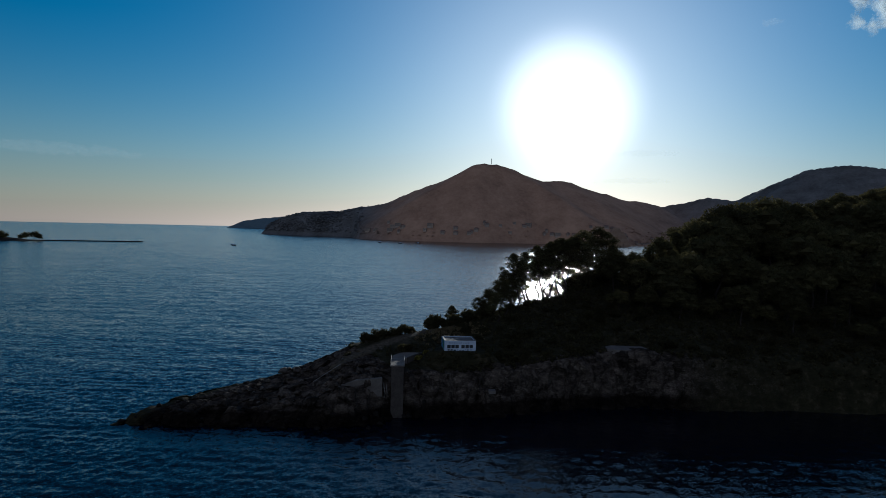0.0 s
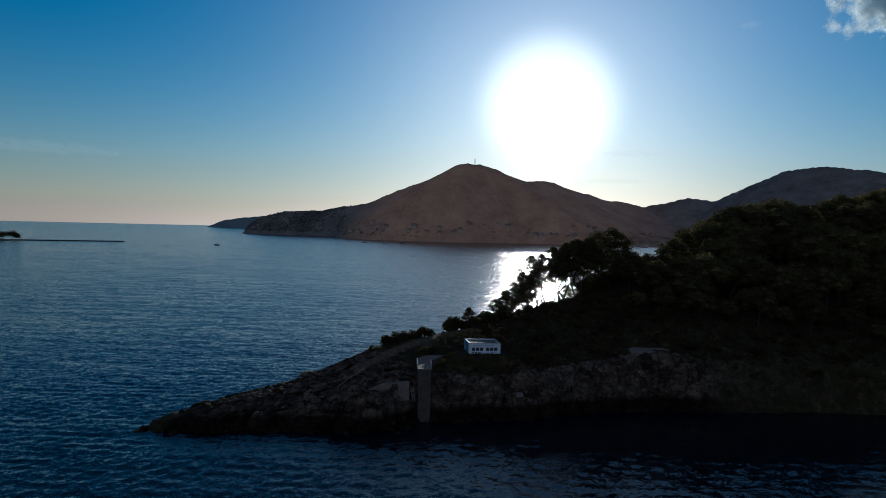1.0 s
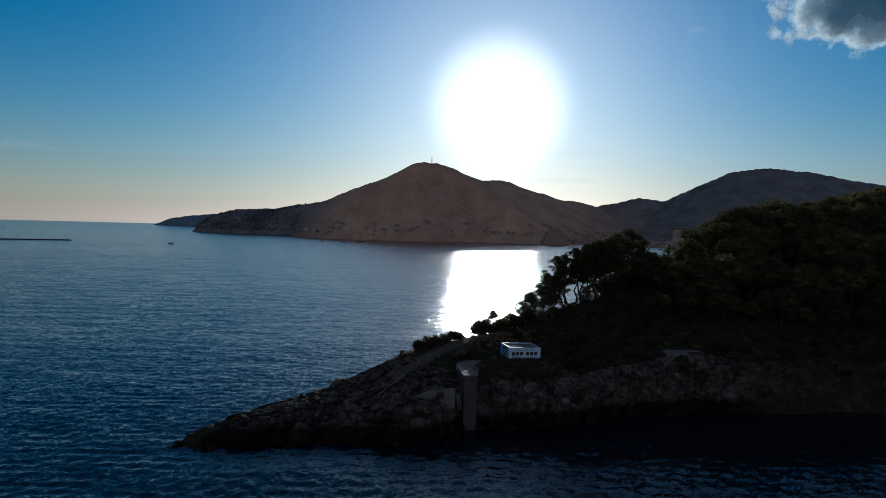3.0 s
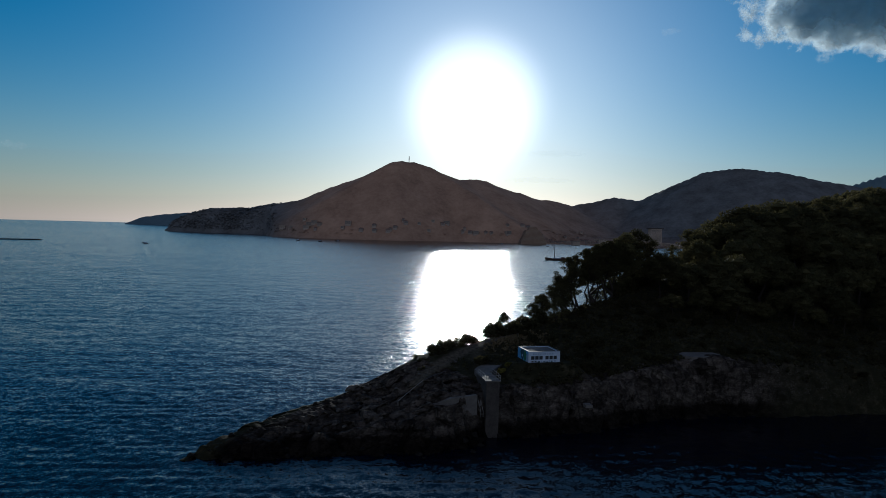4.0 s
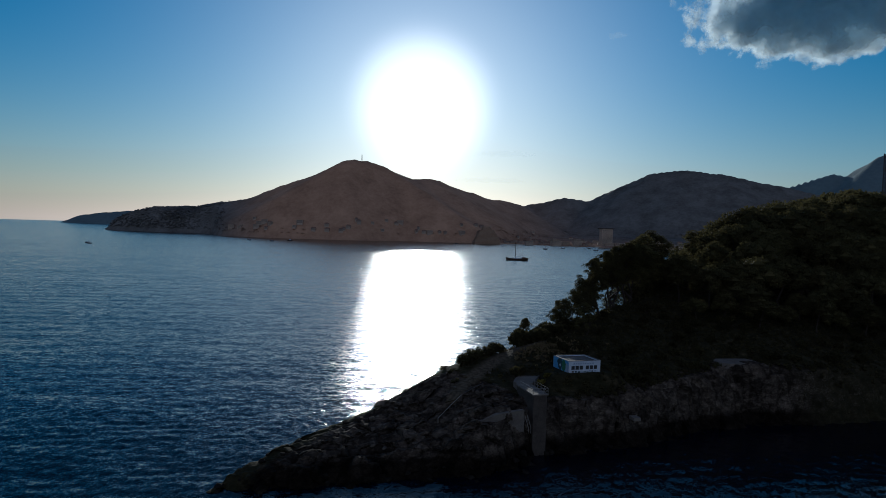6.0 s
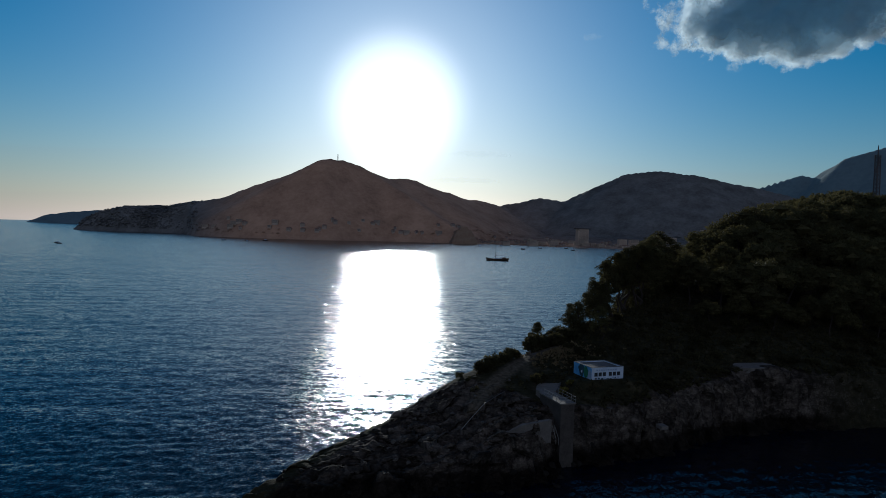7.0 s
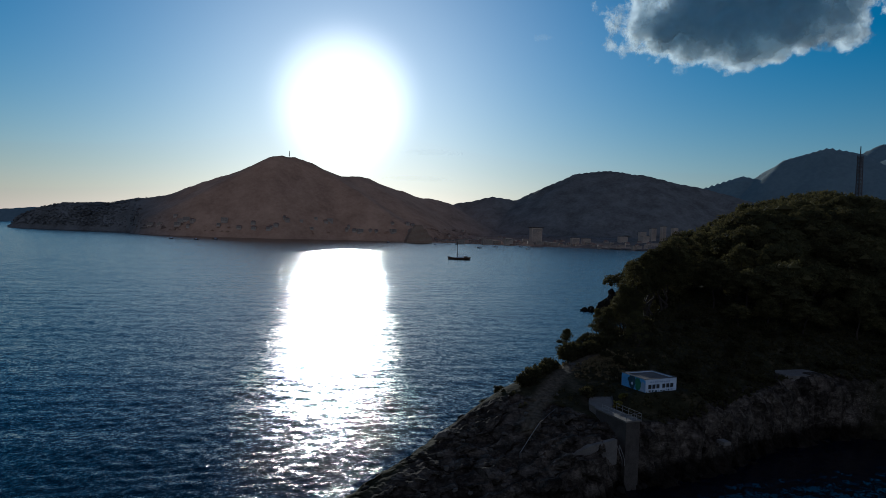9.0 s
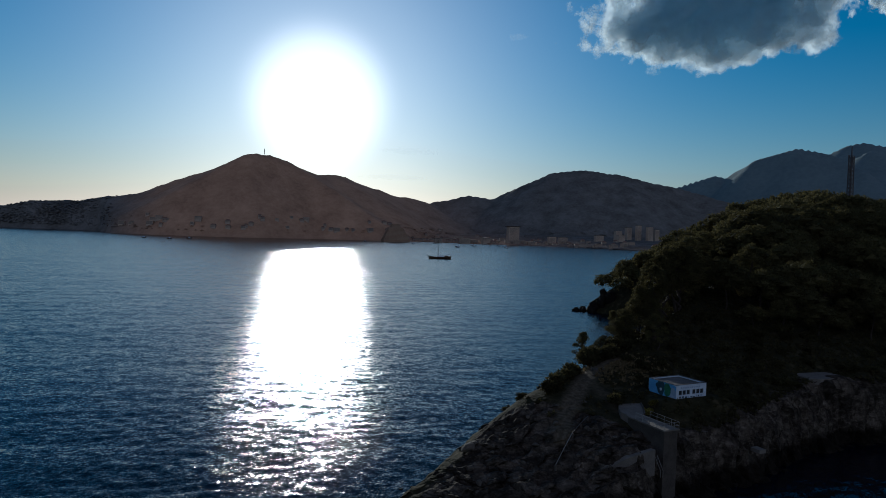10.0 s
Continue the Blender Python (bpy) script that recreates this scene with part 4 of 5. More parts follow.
    for n, x, y in near:
        low = 0.76 if n < 30 else 1.17 if n < 55 else 1.28
        if 82 < x < 120 and 218 < y < 262:
            low *= 1.38
        elif 160 < x < 192 and 248 < y < 284:
            low *= 0.7
        elif 50 < x < 80 and y > 203:
            low *= 0.62
        elif x > 124 and y < 262:
            low *= 0.86
        copy_at(rnd.choice(wood), x, y, rnd.uniform(0, 360), rnd.uniform(0.72, 1.4) * low, 0.4, rnd.uniform(0.75, 1.1))
    light = [np.array(forest_data(40 + i, 9.0, 4.2, 14, 40, 0.7)[0]) for i in range(3)]
    light_faces = [forest_data(40 + i, 9.0, 4.2, 14, 40, 0.7)[1] for i in range(3)]
    verts, faces = [], []
    for n, x, y in rest:
        i = rnd.randrange(3)
        a, s = rnd.uniform(0, 2 * math.pi), rnd.uniform(0.85, 1.25)
        c, si = math.cos(a) * s, math.sin(a) * s
        v = light[i]
        k = len(verts)
        z = ground_at(x, y) - 0.3
        verts.extend(zip(x + c * v[:, 0] - si * v[:, 1], y + si * v[:, 0] + c * v[:, 1], z + s * v[:, 2]))
        faces.extend((a + k, b + k, c2 + k) for a, b, c2 in light_faces[i])
    if verts:
        ob = sheet("woodland", verts, faces, NEEDLES)
        tagged(ob, "dense dark pine wood over the back of the headland", "woodland", kind="stuff")
    bushes = [shrub(61, 1.5, 1.9, "headland shrubs"), shrub(62, 1.2, 1.5, "headland shrubs"), shrub(63, 1.8, 2.3, "headland shrubs")]
    named = [(-18, 160.5, 2, 1.0), (-16.5, 161.5, 1, 0.9), (-15, 163, 0, 1.15), (-13, 164.6, 1, 0.9), (-11, 165.5, 0, 1.0), (-9, 167, 2, 1.05), (-7.5, 168.5, 1, 1.2), (-3.0, 171, 2, 1.35), (-1.0, 172, 2, 1.6), (1.5, 174, 0, 1.35),
             (36, 191.5, 2, 1.7), (38.5, 193.5, 2, 1.8), (41, 195.5, 2, 1.9), (43.5, 197.5, 2, 1.9), (46, 199.5, 2, 2.0), (48.5, 202, 2, 2.0), (51, 204.5, 2, 2.0),
             (5, 176, 2, 1.1), (8, 178, 2, 1.15), (11, 180, 2, 1.2), (14, 182, 2, 1.1), (16.5, 184, 2, 1.2), (18.5, 186, 2, 1.2), (3, 173, 2, 1.3), (8, 176, 0, 1.6), (12, 178.5, 2, 1.4)]
    for x, y, kind, size in named:
        copy_at(bushes[kind], x, y, rnd.uniform(0, 360), size)
    for (ax, ay), (bx, by) in zip(WEST[3:8], WEST[4:9]):
        dx, dy = bx - ax, by - ay
        long = math.hypot(dx, dy)
        for i in range(int(long / 2.4)):
            k, inland = rnd.random(), rnd.uniform(3.5, 8.0)
            copy_at(rnd.choice(bushes), ax + dx * k + dy / long * inland, ay + dy * k - dx / long * inland, rnd.uniform(0, 360), rnd.uniform(0.45, 0.85), 0.2, rnd.uniform(0.7, 1.0))
    count = 0
    while count < 170:
        x, y = rnd.uniform(-12, 118), rnd.uniform(144, 186)
        n = float(to_line(np.array([x]), np.array([y]), NEAR)[0])
        if not inside(np.array([x]), np.array([y]))[0] or n < np.interp(x, [-12, 0, 30, 50, 70, 118], [7, 4.5, 5, 6, 3, 2.5]):
            continue
        if -4 < x < 12 and 147 < y < 158 or -12 < x < -5 and y < 153 or 37 < x < 50 and 150 < y < 163 or (x < 2 and y > 156 and rnd.random() < 0.85) or float(to_line(np.array([x]), np.array([y]), TRACK)[0]) < 2.6:
            continue
        if float(to_line(np.array([x]), np.array([y]), WEST)[0]) < 4:
            continue
        copy_at(rnd.choice(bushes), x, y, rnd.uniform(0, 360), rnd.uniform(0.5, 1.15), 0.2, rnd.uniform(0.7, 1.1))
        count += 1
    gold = shrub(64, 1.0, 0.7, "yellow shrubs")
    tagged(gold, "low yellow-flowering shrub beside the platform", "shrub")
    for o in gold.children:
        if o.name.startswith("foliage"):
            o.data.materials[0] = YELLOW
    for x, y, size in ((-6.2, 150.2, 0.8), (-5.2, 150.6, 0.9), (-4.3, 150.4, 0.7), (-3.2, 150.8, 0.8), (-6.9, 152.0, 0.6)):
        copy_at(gold, x, y, rnd.uniform(0, 360), size)
    for src in old + wood + bushes + [gold]:
        discard(src)
    # low ground cover between the shrubs
    rng = np.random.default_rng(77)
    cx, cy = rng.uniform(-22, 125, 9000), rng.uniform(138, 200, 9000)
    n = to_line(cx, cy, NEAR)
    ok = inside(cx, cy) & (n > np.interp(cx, [-22, -10, 0, 30, 50, 70, 118], [20, 7, 3.5, 4.5, 5, 2.5, 1.5])) & (rng.uniform(size=9000) < np.interp(cx, [-22, -5, 20], [0.15, 0.4, 1.0])) & (np.minimum(to_line(cx, cy, TRACK), to_line(cx, cy, SPUR)) > 1.8)
    ok &= ~((cx > -1) & (cx < 9.5) & (cy > 149.5) & (cy < 157)) & ~((cx > -11.5) & (cx < -6.5) & (cy < 153))& ~((cx > 38.5) & (cx < 49.5) & (cy > 154) & (cy < 162))
    cx, cy = cx[ok], cy[ok]
    hz = height(cx, cy)
    v, f = tufts(rng, list(zip(cx, cy, hz)), list(rng.uniform(0.25, 0.75, len(cx))), 0.8, 9, 0.35, 0.8)
    ob = sheet("ground_cover", v, f, SCRUB)
    tagged(ob, "low dry scrub and grass on the slope", "scrub", kind="stuff")


build_plants()


def build_clearing():
    stone = thing("flat_stone", (-3.4, 167.2, ground_at(-3.4, 167.2)), "flat pale stone slab beside the dirt track", "stone")
    bm = slab([(-1.3, -0.6), (0.2, -0.8), (1.4, -0.3), (1.2, 0.6), (-0.6, 0.8)], -0.4, 0.22)
    bmesh.ops.bevel(bm, geom=bm.edges[:], offset=0.04, segments=1, affect="EDGES")
    part("stone", bm, ROCK, stone)
    post = thing("marker_post", (-4.6, 167.4, ground_at(-4.6, 167.4)), "short pale marker post by the track", "post")
    part("post", a_rod((0, 0, -0.3), (0, 0, 0.75), 0.08, 0.07, sides=8), PAVING, post)
    part("cap", a_rod((0, 0, 0.75), (0, 0, 0.84), 0.1, 0.05, sides=8), STEEL, post)
    rng = np.random.default_rng(31)
    x, y = rng.normal(1.5, 4.5, 420), rng.normal(167.0, 2.6, 420)
    ok = inside(x, y) & (np.minimum(to_line(x, y, TRACK), to_line(x, y, SPUR)) > 1.2)
    x, y = x[ok], y[ok]
    v, f = tufts(rng, list(zip(x, y, height(x, y))), list(rng.uniform(0.12, 0.35, len(x))), 0.9, 10, 0.35, 1.2)
    tagged(sheet("dry_grass", v, f, DRY), "tufts of tan dry grass on the clearing", "grass", kind="stuff")


build_clearing()


# ---- boulders ----
def boulder_mesh(seed, mat):
    """An angular block: the hull of a few scattered corners, edges knocked off."""
    rng = np.random.default_rng(seed + 200)
    bm = bmesh.new()
    for i in range(22):
        d = rng.normal(size=3)
        d /= np.abs(d).max() ** 0.6 * np.linalg.norm(d) ** 0.4
        bm.verts.new(d * rng.uniform(0.8, 1.05) * np.array([1.0, 0.75, 0.6]))
    got = bmesh.ops.convex_hull(bm, input=bm.verts)
    bmesh.ops.delete(bm, geom=list({v for v in got["geom_interior"] + got["geom_unused"] if isinstance(v, bmesh.types.BMVert)}), context="VERTS")
    bmesh.ops.bevel(bm, geom=bm.edges[:], offset=0.05, segments=1, affect="EDGES")
    me = bpy.data.meshes.new("boulder")
    bm.to_mesh(me)
    bm.free()
    me.materials.append(mat)
    return me


def build_boulders():
    rnd = random.Random(3)
    shapes = [boulder_mesh(i, ROCK) for i in range(6)]
    wet = [boulder_mesh(i, WETSTONE) for i in range(6)]

    def rock(x, y, size, sink=0.25, dark=False, tall=1.0):
        ob = new("boulder", rnd.choice(wet if dark or ground_at(x, y) < 3.2 else shapes))
        ob.matrix_basis = pose(x, y, max(ground_at(x, y), 0) + size * (0.15 - sink), rnd.uniform(-20, 20), rnd.uniform(-20, 20), rnd.uniform(0, 360)) @ Matrix.Diagonal((size, size, size * tall * rnd.uniform(0.7, 1.1), 1))
        tagged(ob, "rough weathered grey limestone boulder on the shore", "boulder", "shore boulders")
    rock(-35.9, 153.2, 1.3, -0.1)
    rock(-34.7, 154.0, 0.9, -0.1)
    for (ax, ay), (bx, by) in zip(NEAR[:7], NEAR[1:8]):
        for i in range(int(math.hypot(bx - ax, by - ay) / 3.0)):
            k = rnd.random()
            rock(ax + (bx - ax) * k + rnd.uniform(-1, 1), ay + (by - ay) * k + rnd.uniform(0.2, 2.0), rnd.uniform(0.4, 1.1), 0.25, True)
    for (ax, ay), (bx, by) in zip(WEST[:6], WEST[1:7]):
        for i in range(int(math.hypot(bx - ax, by - ay) / 2.6)):
            k = rnd.random()
            rock(ax + (bx - ax) * k + rnd.uniform(0, 5), ay + (by - ay) * k - rnd.uniform(0, 4), rnd.uniform(0.35, 0.9), 0.25, True)
    for i in range(40):
        rock(rnd.uniform(-50, -12), rnd.uniform(132, 158), rnd.uniform(0.25, 0.7))
    for i in range(26):
        k = rnd.random()
        x, y, s = 112 + 15 * k + rnd.uniform(-1.5, 1.5), 356 - 7 * k + rnd.uniform(-3, 3), rnd.uniform(1.3, 2.4) * (0.6 + 0.8 * k)
        rock(x, y, s, -0.3, True, rnd.uniform(1.3, 2.6))


build_boulders()


# ---- boats ----
def hull_mesh(length, beam, depth, sheer, mat_list=None):
    bm = bmesh.new()
    rows = []
    n = 14
    for i in range(n + 1):
        k = i / n
        x = length * (k - 0.5)
        half = beam / 2 * (math.sin(math.pi * min(1.0, 0.12 + k * 0.98)) ** 0.6 if k < 0.95 else 0.12)
        top = depth * (1 + sheer * (2 * k - 1) ** 2)
        rows.append([bm.verts.new(p) for p in ((x, -half, top), (x * 0.97, -half * 0.85, depth * 0.35), (x * 0.9, 0, -depth * 0.5), (x * 0.97, half * 0.85, depth * 0.35), (x, half, top), (x, 0, top - 0.02 * depth))])
    for a, b in zip(rows, rows[1:]):
        for i in range(6):
            j = (i + 1) % 6
            bm.faces.new((a[i], a[j], b[j], b[i]))
    bm.faces.new(rows[0])
    bm.faces.new(rows[-1][::-1])
    bmesh.ops.recalc_face_normals(bm, faces=bm.faces)
    return bm


def build_gulet():
    boat = thing("sailing_boat", (246, 908, 0), "two-masted wooden sailing boat at anchor, sails furled", "boat", turn=165)
    part("hull", hull_mesh(31, 6.8, 2.6, 0.6), HULL, boat, "dark varnished hull")
    part("cabin", a_box(-9, -1.9, 2.0, 4.5, 1.9, 3.6, bevel=0.2), WHITE, boat, "low white cabin")
    part("wheelhouse", a_box(-11.5, -2.2, 2.2, -6.5, 2.2, 4.7, bevel=0.2), HULL, boat)
    part("awning", a_box(-13.5, -2.4, 4.8, -6.0, 2.4, 5.0, bevel=0.05), WHITE, boat)
    main = part("mast", a_rod((2.5, 0, 2), (2.5, 0, 24.5), 0.36, 0.22, sides=8), BARK, boat)
    part("boom", a_rod((2.3, 0, 5.2), (-8.5, 0, 5.8), 0.26, 0.2, sides=8), WHITE, boat, "boom with a furled sail")
    part("bowsprit", a_rod((13.5, 0, 3.2), (18.0, 0, 4.4), 0.2, 0.1), BARK, boat)
    for a, b in (((2.5, 0, 24), (17.5, 0, 4.3)), ((2.5, 0, 20), (13.5, 0, 3.2)), ((2.5, 0, 22), (2.0, 3.2, 2.2)), ((2.5, 0, 22), (2.0, -3.2, 2.2))):
        part("stay", a_rod(a, b, 0.12, sides=4), STEEL, boat)
    part("spreader", a_rod((2.5, -1.6, 15), (2.5, 1.6, 15), 0.08), BARK, boat)


build_gulet()


def build_motor_boats():
    boat = thing("motor_boat", (0, 0, -500), "small dark-hulled motor boat with a white cabin", "boat", "boats on the bay")
    part("hull", hull_mesh(9, 2.8, 1.1, 0.3), HULL, boat)
    part("cabin", a_box(-1.5, -0.9, 1.0, 1.8, 0.9, 2.2, bevel=0.15), WHITE, boat)
    part("windscreen", a_box(1.82, -0.85, 1.3, 1.95, 0.85, 2.1), DARKGLASS, boat)
    part("mast", a_rod((0, 0, 2.2), (0, 0, 4.2), 0.06), STEEL, boat)
    for x, y, turn, size in BOATS:
        boat.scale = (size, size, size)
        copy_thing(boat, pose(x, y, 0, 0, 0, turn))
    boat.scale = (1, 1, 1)
    discard(boat)


BOATS = [(605, 1614, 170, 1.3), (703, 1673, 20, 1.5), (525, 1528, 160, 1.2), (386, 1850, 200, 1.2), (-64, 1742, 10, 1.5), (-159, 1699, 140, 1.3), (-390, 1255, 30, 1.0), (-105, 1662, 200, 1.2), (507, 1480, 15, 1.3), (-378, 1221, 180, 0.9), (640, 1500, 165, 1.2), (470, 1690, 10, 1.0), (560, 1780, 190, 1.0)]
build_motor_boats()


# ---- islet ----
def build_islet():
    def shape(x, y):
        main = 9 * np.exp(-(((x + 830) / 70) ** 2 + ((y - 1235) / 28) ** 2)) 
        k = np.clip((x + 800) / 215, 0, 1)
        reef = 3.2 * np.exp(-(((y - (1240 + 70 * k)) / 9) ** 2)) * (x > -815) * (x < -583)
        return np.maximum(main, reef) - 1.2
    ob = hill_sheet("islet", -960, -570, 1150, 1360, 5, shape, WETSTONE, 4.0, "low rocky islet with a long flat reef")
    rnd = random.Random(8)
    rng = np.random.default_rng(9)
    for x, y, r in ((-800, 1232, 8), (-812, 1230, 10), (-825, 1240, 11), (-838, 1238, 10), (-763, 1236, 8), (-752, 1240, 9), (-742, 1240, 6), (-775, 1238, 5), (-850, 1236, 11)):
        r *= 1.3
        tree = thing("pine_tree", (x, y, 2), "round-crowned pine on a rocky islet", "tree", "islet pines")
        part("trunk", a_rod((0, 0, -3), (0, 0, r * 0.9), 0.5, 0.2), BARK, tree)
        cs = [(rnd.uniform(-0.5, 0.5) * r, rnd.uniform(-0.5, 0.5) * r, r * rnd.uniform(0.45, 1.05)) for i in range(8)]
        leafy("crown", tufts(rng, cs, [r * rnd.uniform(0.35, 0.5) for i in cs], 0.8, 40, 1.6), NEEDLES, tree)


build_islet()


# ---- town ----
def town_house(w, d, storeys, flat):
    h = storeys * 3.0
    house = thing("town_house", (0, 0, -500), "pale rendered house in the town on the bay", "house", "town houses")
    part("wall", a_box(-w / 2, -d / 2, -6, w / 2, d / 2, h), VILLA, house)
    if flat:
        part("roof", a_box(-w / 2 - 0.3, -d / 2 - 0.3, h, w / 2 + 0.3, d / 2 + 0.3, h + 0.5), VILLA, house)
    else:
        bm = bmesh.new()
        v = [bm.verts.new(p) for p in ((-w / 2 - .5, -d / 2 - .5, h), (w / 2 + .5, -d / 2 - .5, h), (w / 2 + .5, d / 2 + .5, h), (-w / 2 - .5, d / 2 + .5, h), (-w / 4, 0, h + 3), (w / 4, 0, h + 3))]
        for f in ((0, 1, 5, 4), (1, 2, 5), (2, 3, 4, 5), (3, 0, 4), (3, 2, 1, 0)):
            bm.faces.new([v[i] for i in f])
        part("roof", bm, TILE, house)
    for i in range(storeys):
        bm = a_box(-w / 2 + 1, -d / 2 - 0.06, i * 3 + 0.8, w / 2 - 1, -d / 2 + 0.3, i * 3 + 2.2)
        part("window_band", bm, TOWNGLASS, house)
    return house


def build_town():
    rnd = random.Random(21)
    kinds = [town_house(9, 8, 2, False), town_house(13, 9, 2, False), town_house(18, 11, 3, True), town_house(10, 8, 2, True)]
    made = 0
    while made < 200:
        x = rnd.uniform(-240, 1250)
        coast = float(np.interp(x, [p[0] for p in BAY], [p[1] for p in BAY]))
        y = coast + 25 + rnd.random() ** 2.2 * (230 if x < 550 else 520)
        z = float(shore_height(np.array([x]), np.array([y]))[0])
        if z > (60 if x < 550 else 40) or (z > 14 and rnd.random() < 0.6):
            continue
        src = rnd.choice(kinds)
        copy_thing(src, pose(x, y, z, 0, 0, rnd.uniform(-25, 25)))
        made += 1
    for src in kinds:
        discard(src)
    # the stepped hotel by the water, and a flat-topped tower block behind it
    hotel = thing("hotel", (491, 1912, 4), "stepped dark terraced hotel by the shore", "hotel")
    for i in range(14):
        half = 38 - 1.7 * i - (6 if i > 10 else 0)
        part("storey", a_box(-half, -14 + i * 0.8, i * 3.4 - 4, half, 16, i * 3.4 + 2.4), HOTEL, hotel)
        part("balcony", a_box(-half - 1, -15.5 + i * 0.8, i * 3.4 + 2.4, half + 1, 16.5, i * 3.4 + 2.9), FACADE, hotel)
    block = thing("tower_block", (852, 1885, 8), "pale slab tower block with a wide flat roof", "building")
    part("wall", a_box(-17, -9, -6, 17, 9, 46), FACADE, block)
    part("roof", a_box(-22, -11, 46, 22, 11, 48.5), CONCRETE, block)
    for i in range(13):
        part("window_band", a_box(-15.5, -9.08, 2 + i * 3.2, 15.5, -8.6, 3.5 + i * 3.2), TOWNGLASS, block)
    for x, y, w, h in ((1285, 1907, 18, 42), (1312, 1890, 14, 50), (1341, 1870, 18, 46), (1375, 1880, 16, 38), (1240, 1900, 22, 30), (1010, 1860, 26, 16), (960, 1840, 24, 22), (760, 1880, 24, 16), (700, 1900, 30, 14), (620, 1910, 22, 16), (1100, 1800, 26, 18), (1150, 1760, 22, 22)):
        flats = thing("apartment_block", (x, y, float(shore_height(np.array([x]), np.array([y]))[0])), "pale apartment block in the town", "building", "apartment blocks")
        part("wall", a_box(-w / 2, -7, -8, w / 2, 7, h), FACADE, flats)
        part("roof", a_box(-w / 2 - 0.5, -7.5, h, w / 2 + 0.5, 7.5, h + 0.8), CONCRETE, flats)
        for i in range(int(h / 3.2)):
            part("window_band", a_box(-w / 2 + 1, -7.08, i * 3.2 + 0.9, w / 2 - 1, -6.6, i * 3.2 + 2.3), TOWNGLASS, flats)
    lattice("antenna_mast", (170 * 0.92, 2444 * 0.92, 258), 17, 1.2, 0.7, 5, "steel antenna mast on the hill top", 0.4)


build_town()


def build_far_woods():
    """Low domed tree crowns by the thousand, each a five-sided cap."""
    rng = np.random.default_rng(15)
    x, y = rng.uniform(-800, 1900, 150000), rng.uniform(1440, 2900, 150000)
    h = shore_height(x, y)
    coast = np.interp(x, [p[0] for p in BAY], [p[1] for p in BAY])
    chance = np.maximum(np.interp(h, [0, 15, 30, 55, 300], [0.9, 0.7, 0.2, 0.0, 0.0]), np.interp(x, [-360, -280], [0.9, 0.0])) * np.where((x > -150) & (x < 560), 0.15, 1.0)
    ok = (h > 1.0) & (y - coast > 14) & (rng.uniform(size=150000) < chance)
    x, y, h = x[ok], y[ok], h[ok]
    r = rng.uniform(3.0, 6.5, len(x))
    turn = rng.uniform(0, 6.283, len(x))
    ring = [np.stack([x + r * np.cos(turn + a), y + r * np.sin(turn + a), h + r * rng.uniform(-0.3, 0.2, len(x))], 1) for a in np.arange(5) * 2 * math.pi / 5]
    apex = np.stack([x, y, h + r * rng.uniform(0.25, 0.5, len(x))], 1)
    verts = np.stack(ring + [apex], 1).reshape(-1, 3)
    base = np.arange(len(x))[:, None, None] * 6
    fan = np.array([(k, (k + 1) % 5, 5) for k in range(5)])[None]
    # crowns take the hills' colour, painted haze glow included
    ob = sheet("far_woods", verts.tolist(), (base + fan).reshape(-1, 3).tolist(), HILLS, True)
    tagged(ob, "dark woods and scrub over the far hills", "woods", kind="stuff")


build_far_woods()


# ---- clouds ----
def cloud_material(name, most):
    m, n, l, b = material(name)
    t = n.new("ShaderNodeBsdfTranslucent")
    t.inputs["Color"].default_value = (0.76, 0.88, 0.96, 1)
    d = n.new("ShaderNodeBsdfDiffuse")
    d.inputs["Color"].default_value = (0.0, 0.07, 0.15, 1)
    mix = n.new("ShaderNodeMixShader")
    mix.inputs["Fac"].default_value = 0.75
    l.new(d.outputs["BSDF"], mix.inputs[1])
    l.new(t.outputs["BSDF"], mix.inputs[2])
    body = n.new("ShaderNodeAttribute")
    body.attribute_name = "body"
    fine = noise_node(n, l, 0.009, 9, 0.62)
    add = n.new("ShaderNodeMath")
    add.operation = "MULTIPLY_ADD"
    add.inputs[1].default_value = 0.95
    l.new(fine.outputs["Fac"], add.inputs[0])
    l.new(body.outputs["Fac"], add.inputs[2])
    thin = ramp(n, ((0.46, (0, 0, 0)), (0.62, (0.79 * most,) * 3), (0.95, (most,) * 3)))
    l.new(add.outputs[0], thin.inputs["Fac"])
    clear = n.new("ShaderNodeBsdfTransparent")
    out = n.new("ShaderNodeMixShader")
    l.new(thin.outputs["Color"], out.inputs["Fac"])
    l.new(clear.outputs["BSDF"], out.inputs[1])
    l.new(mix.outputs["Shader"], out.inputs[2])
    l.new(out.outputs["Shader"], n["Material Output"].inputs["Surface"])
    return m


CLOUD = cloud_material("cloud", 0.95)
WISP = cloud_material("thin_cloud", 0.11)


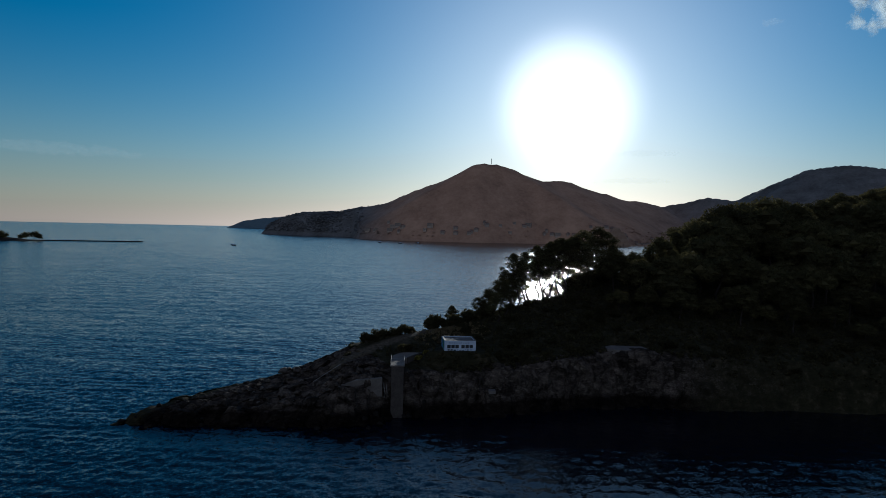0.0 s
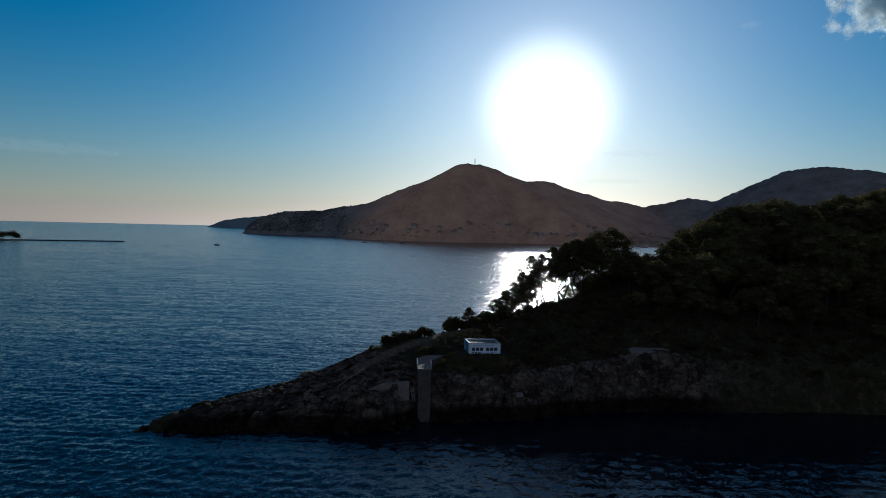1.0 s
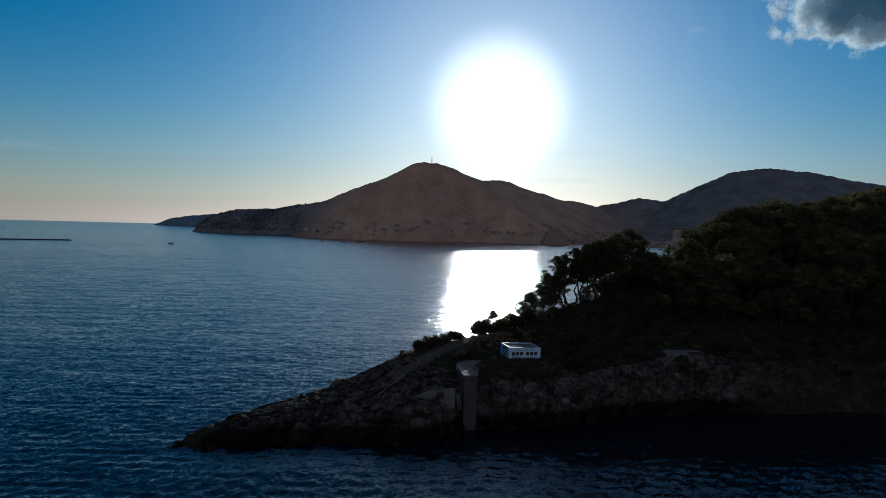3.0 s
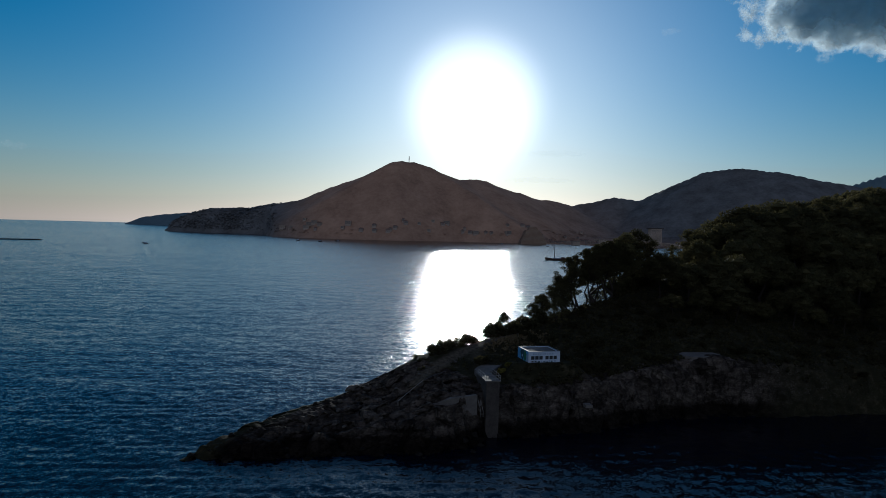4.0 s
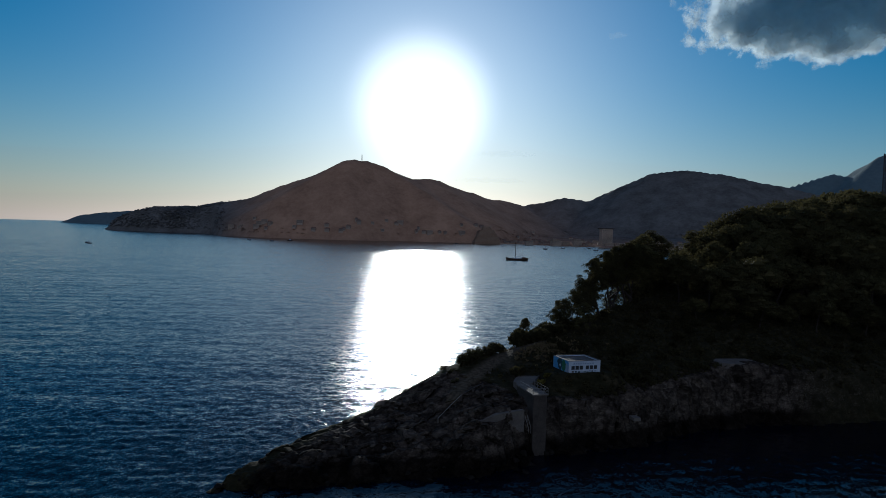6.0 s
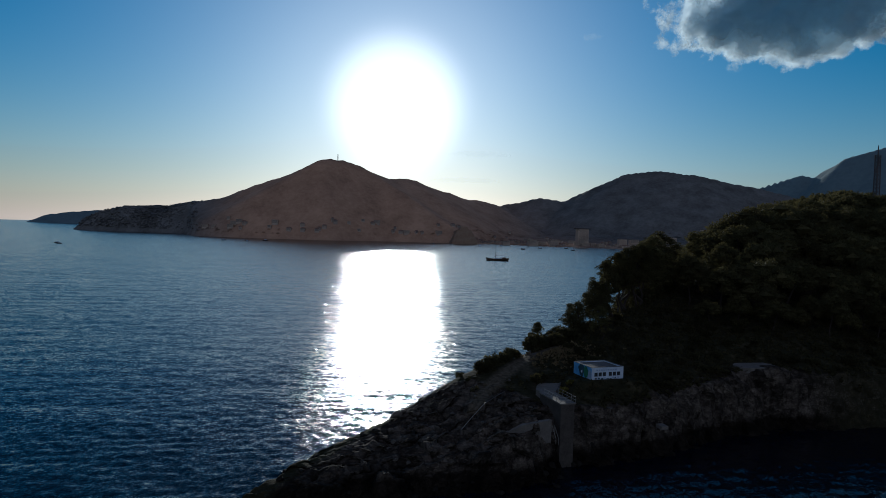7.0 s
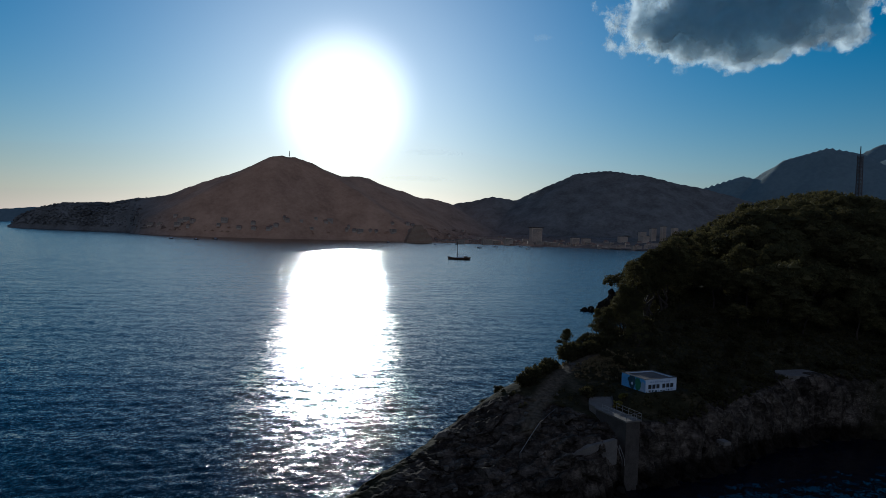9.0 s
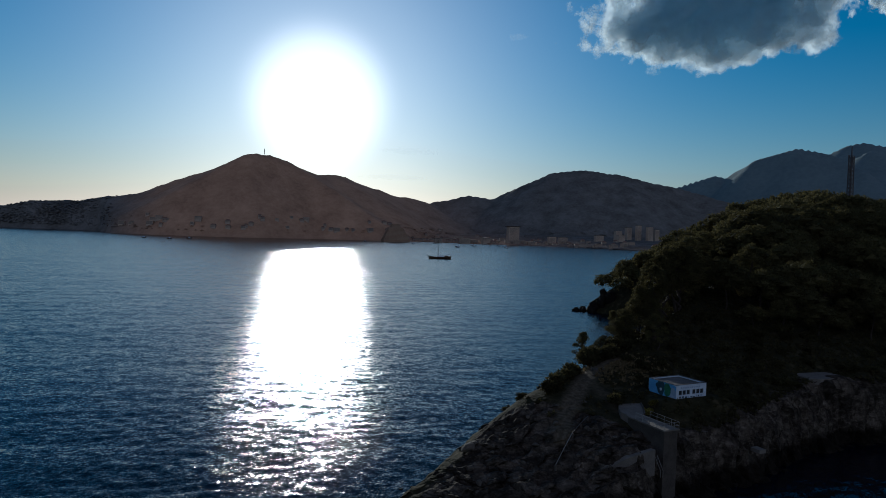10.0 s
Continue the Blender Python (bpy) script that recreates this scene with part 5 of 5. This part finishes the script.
def build_cloud(azimuth, elevation, wide, tall, seed, label, layers=6, thin=0.0, mat=None):
    """A heap cloud of bellied layers: many overlap within and shade one another, few at the torn edges, which the sun lights through."""
    far = 4200.0
    a, e = radians(azimuth), radians(elevation)
    centre = np.array((far * math.sin(a) * math.cos(e), far * math.cos(a) * math.cos(e), 40 + far * math.sin(e)))
    right = np.array((math.cos(a), -math.sin(a), 0))
    away = np.array((math.sin(a) * math.cos(e), math.cos(a) * math.cos(e), math.sin(e)))
    up = np.cross(right, away)
    cloud = tagged(new("cloud"), label, "cloud", kind="structure")
    for i in range(layers):
        off = (i - (layers - 1) / 2) / max(1, layers / 2)
        size = math.sqrt(1 - 0.6 * off * off)
        us, ws = np.linspace(-1.5, 1.5, 90), np.linspace(-1.5, 1.5, 60)
        gu, gw = np.meshgrid(us, ws, indexing="ij")
        body = np.zeros(gu.shape)
        belly = np.zeros(gu.shape)
        for j in np.ndindex(gu.shape):
            p = Vector((gu[j] * wide / tall, gw[j], seed * 7.7 + off * 0.5))
            body[j] = size - math.hypot(gu[j], gw[j] * (1.2 if gw[j] < 0 else 1.0)) + 0.34 * noise.noise(p * 1.5) + 0.2 * noise.noise(p * 3.4) - thin
            belly[j] = noise.noise(p * 2.5) + 0.5 * noise.noise(p * 6.0)
        pos = centre + gu[..., None] * wide * right + gw[..., None] * tall * up + (off * tall * 0.45 + belly * tall * 0.16)[..., None] * away
        faces = grid_faces(90, 60)
        keep = body.ravel()[faces].max(1) > -0.22
        used, flat = np.unique(faces[keep], return_inverse=True)
        ob = sheet("layer", pos.reshape(-1, 3)[used].tolist(), flat.reshape(-1, 4).tolist(), mat or CLOUD, True)
        at = ob.data.attributes.new("body", "FLOAT", "POINT")
        at.data.foreach_set("value", body.ravel()[used].astype(np.float32))
        ob.parent = cloud
    return cloud


build_cloud(40.3, 16.8, 680, 300, 1, "grey heap cloud with bright torn edges")
build_cloud(53.9, 16.7, 170, 95, 2, "small torn white cloud scrap")
build_cloud(-30.5, 5.2, 520, 42, 3, "faint thin streak of high cloud", 1, 0.1, WISP)
build_cloud(16.6, 6.4, 190, 26, 4, "faint thin streak of sunlit high cloud", 1, 0.1, WISP)
build_cloud(15.6, 4.2, 260, 22, 5, "faint thin streak of sunlit high cloud", 1, 0.15, WISP)
build_cloud(25.5, 15.8, 70, 32, 6, "tiny torn white cloud scrap", 1, 0.3, WISP)
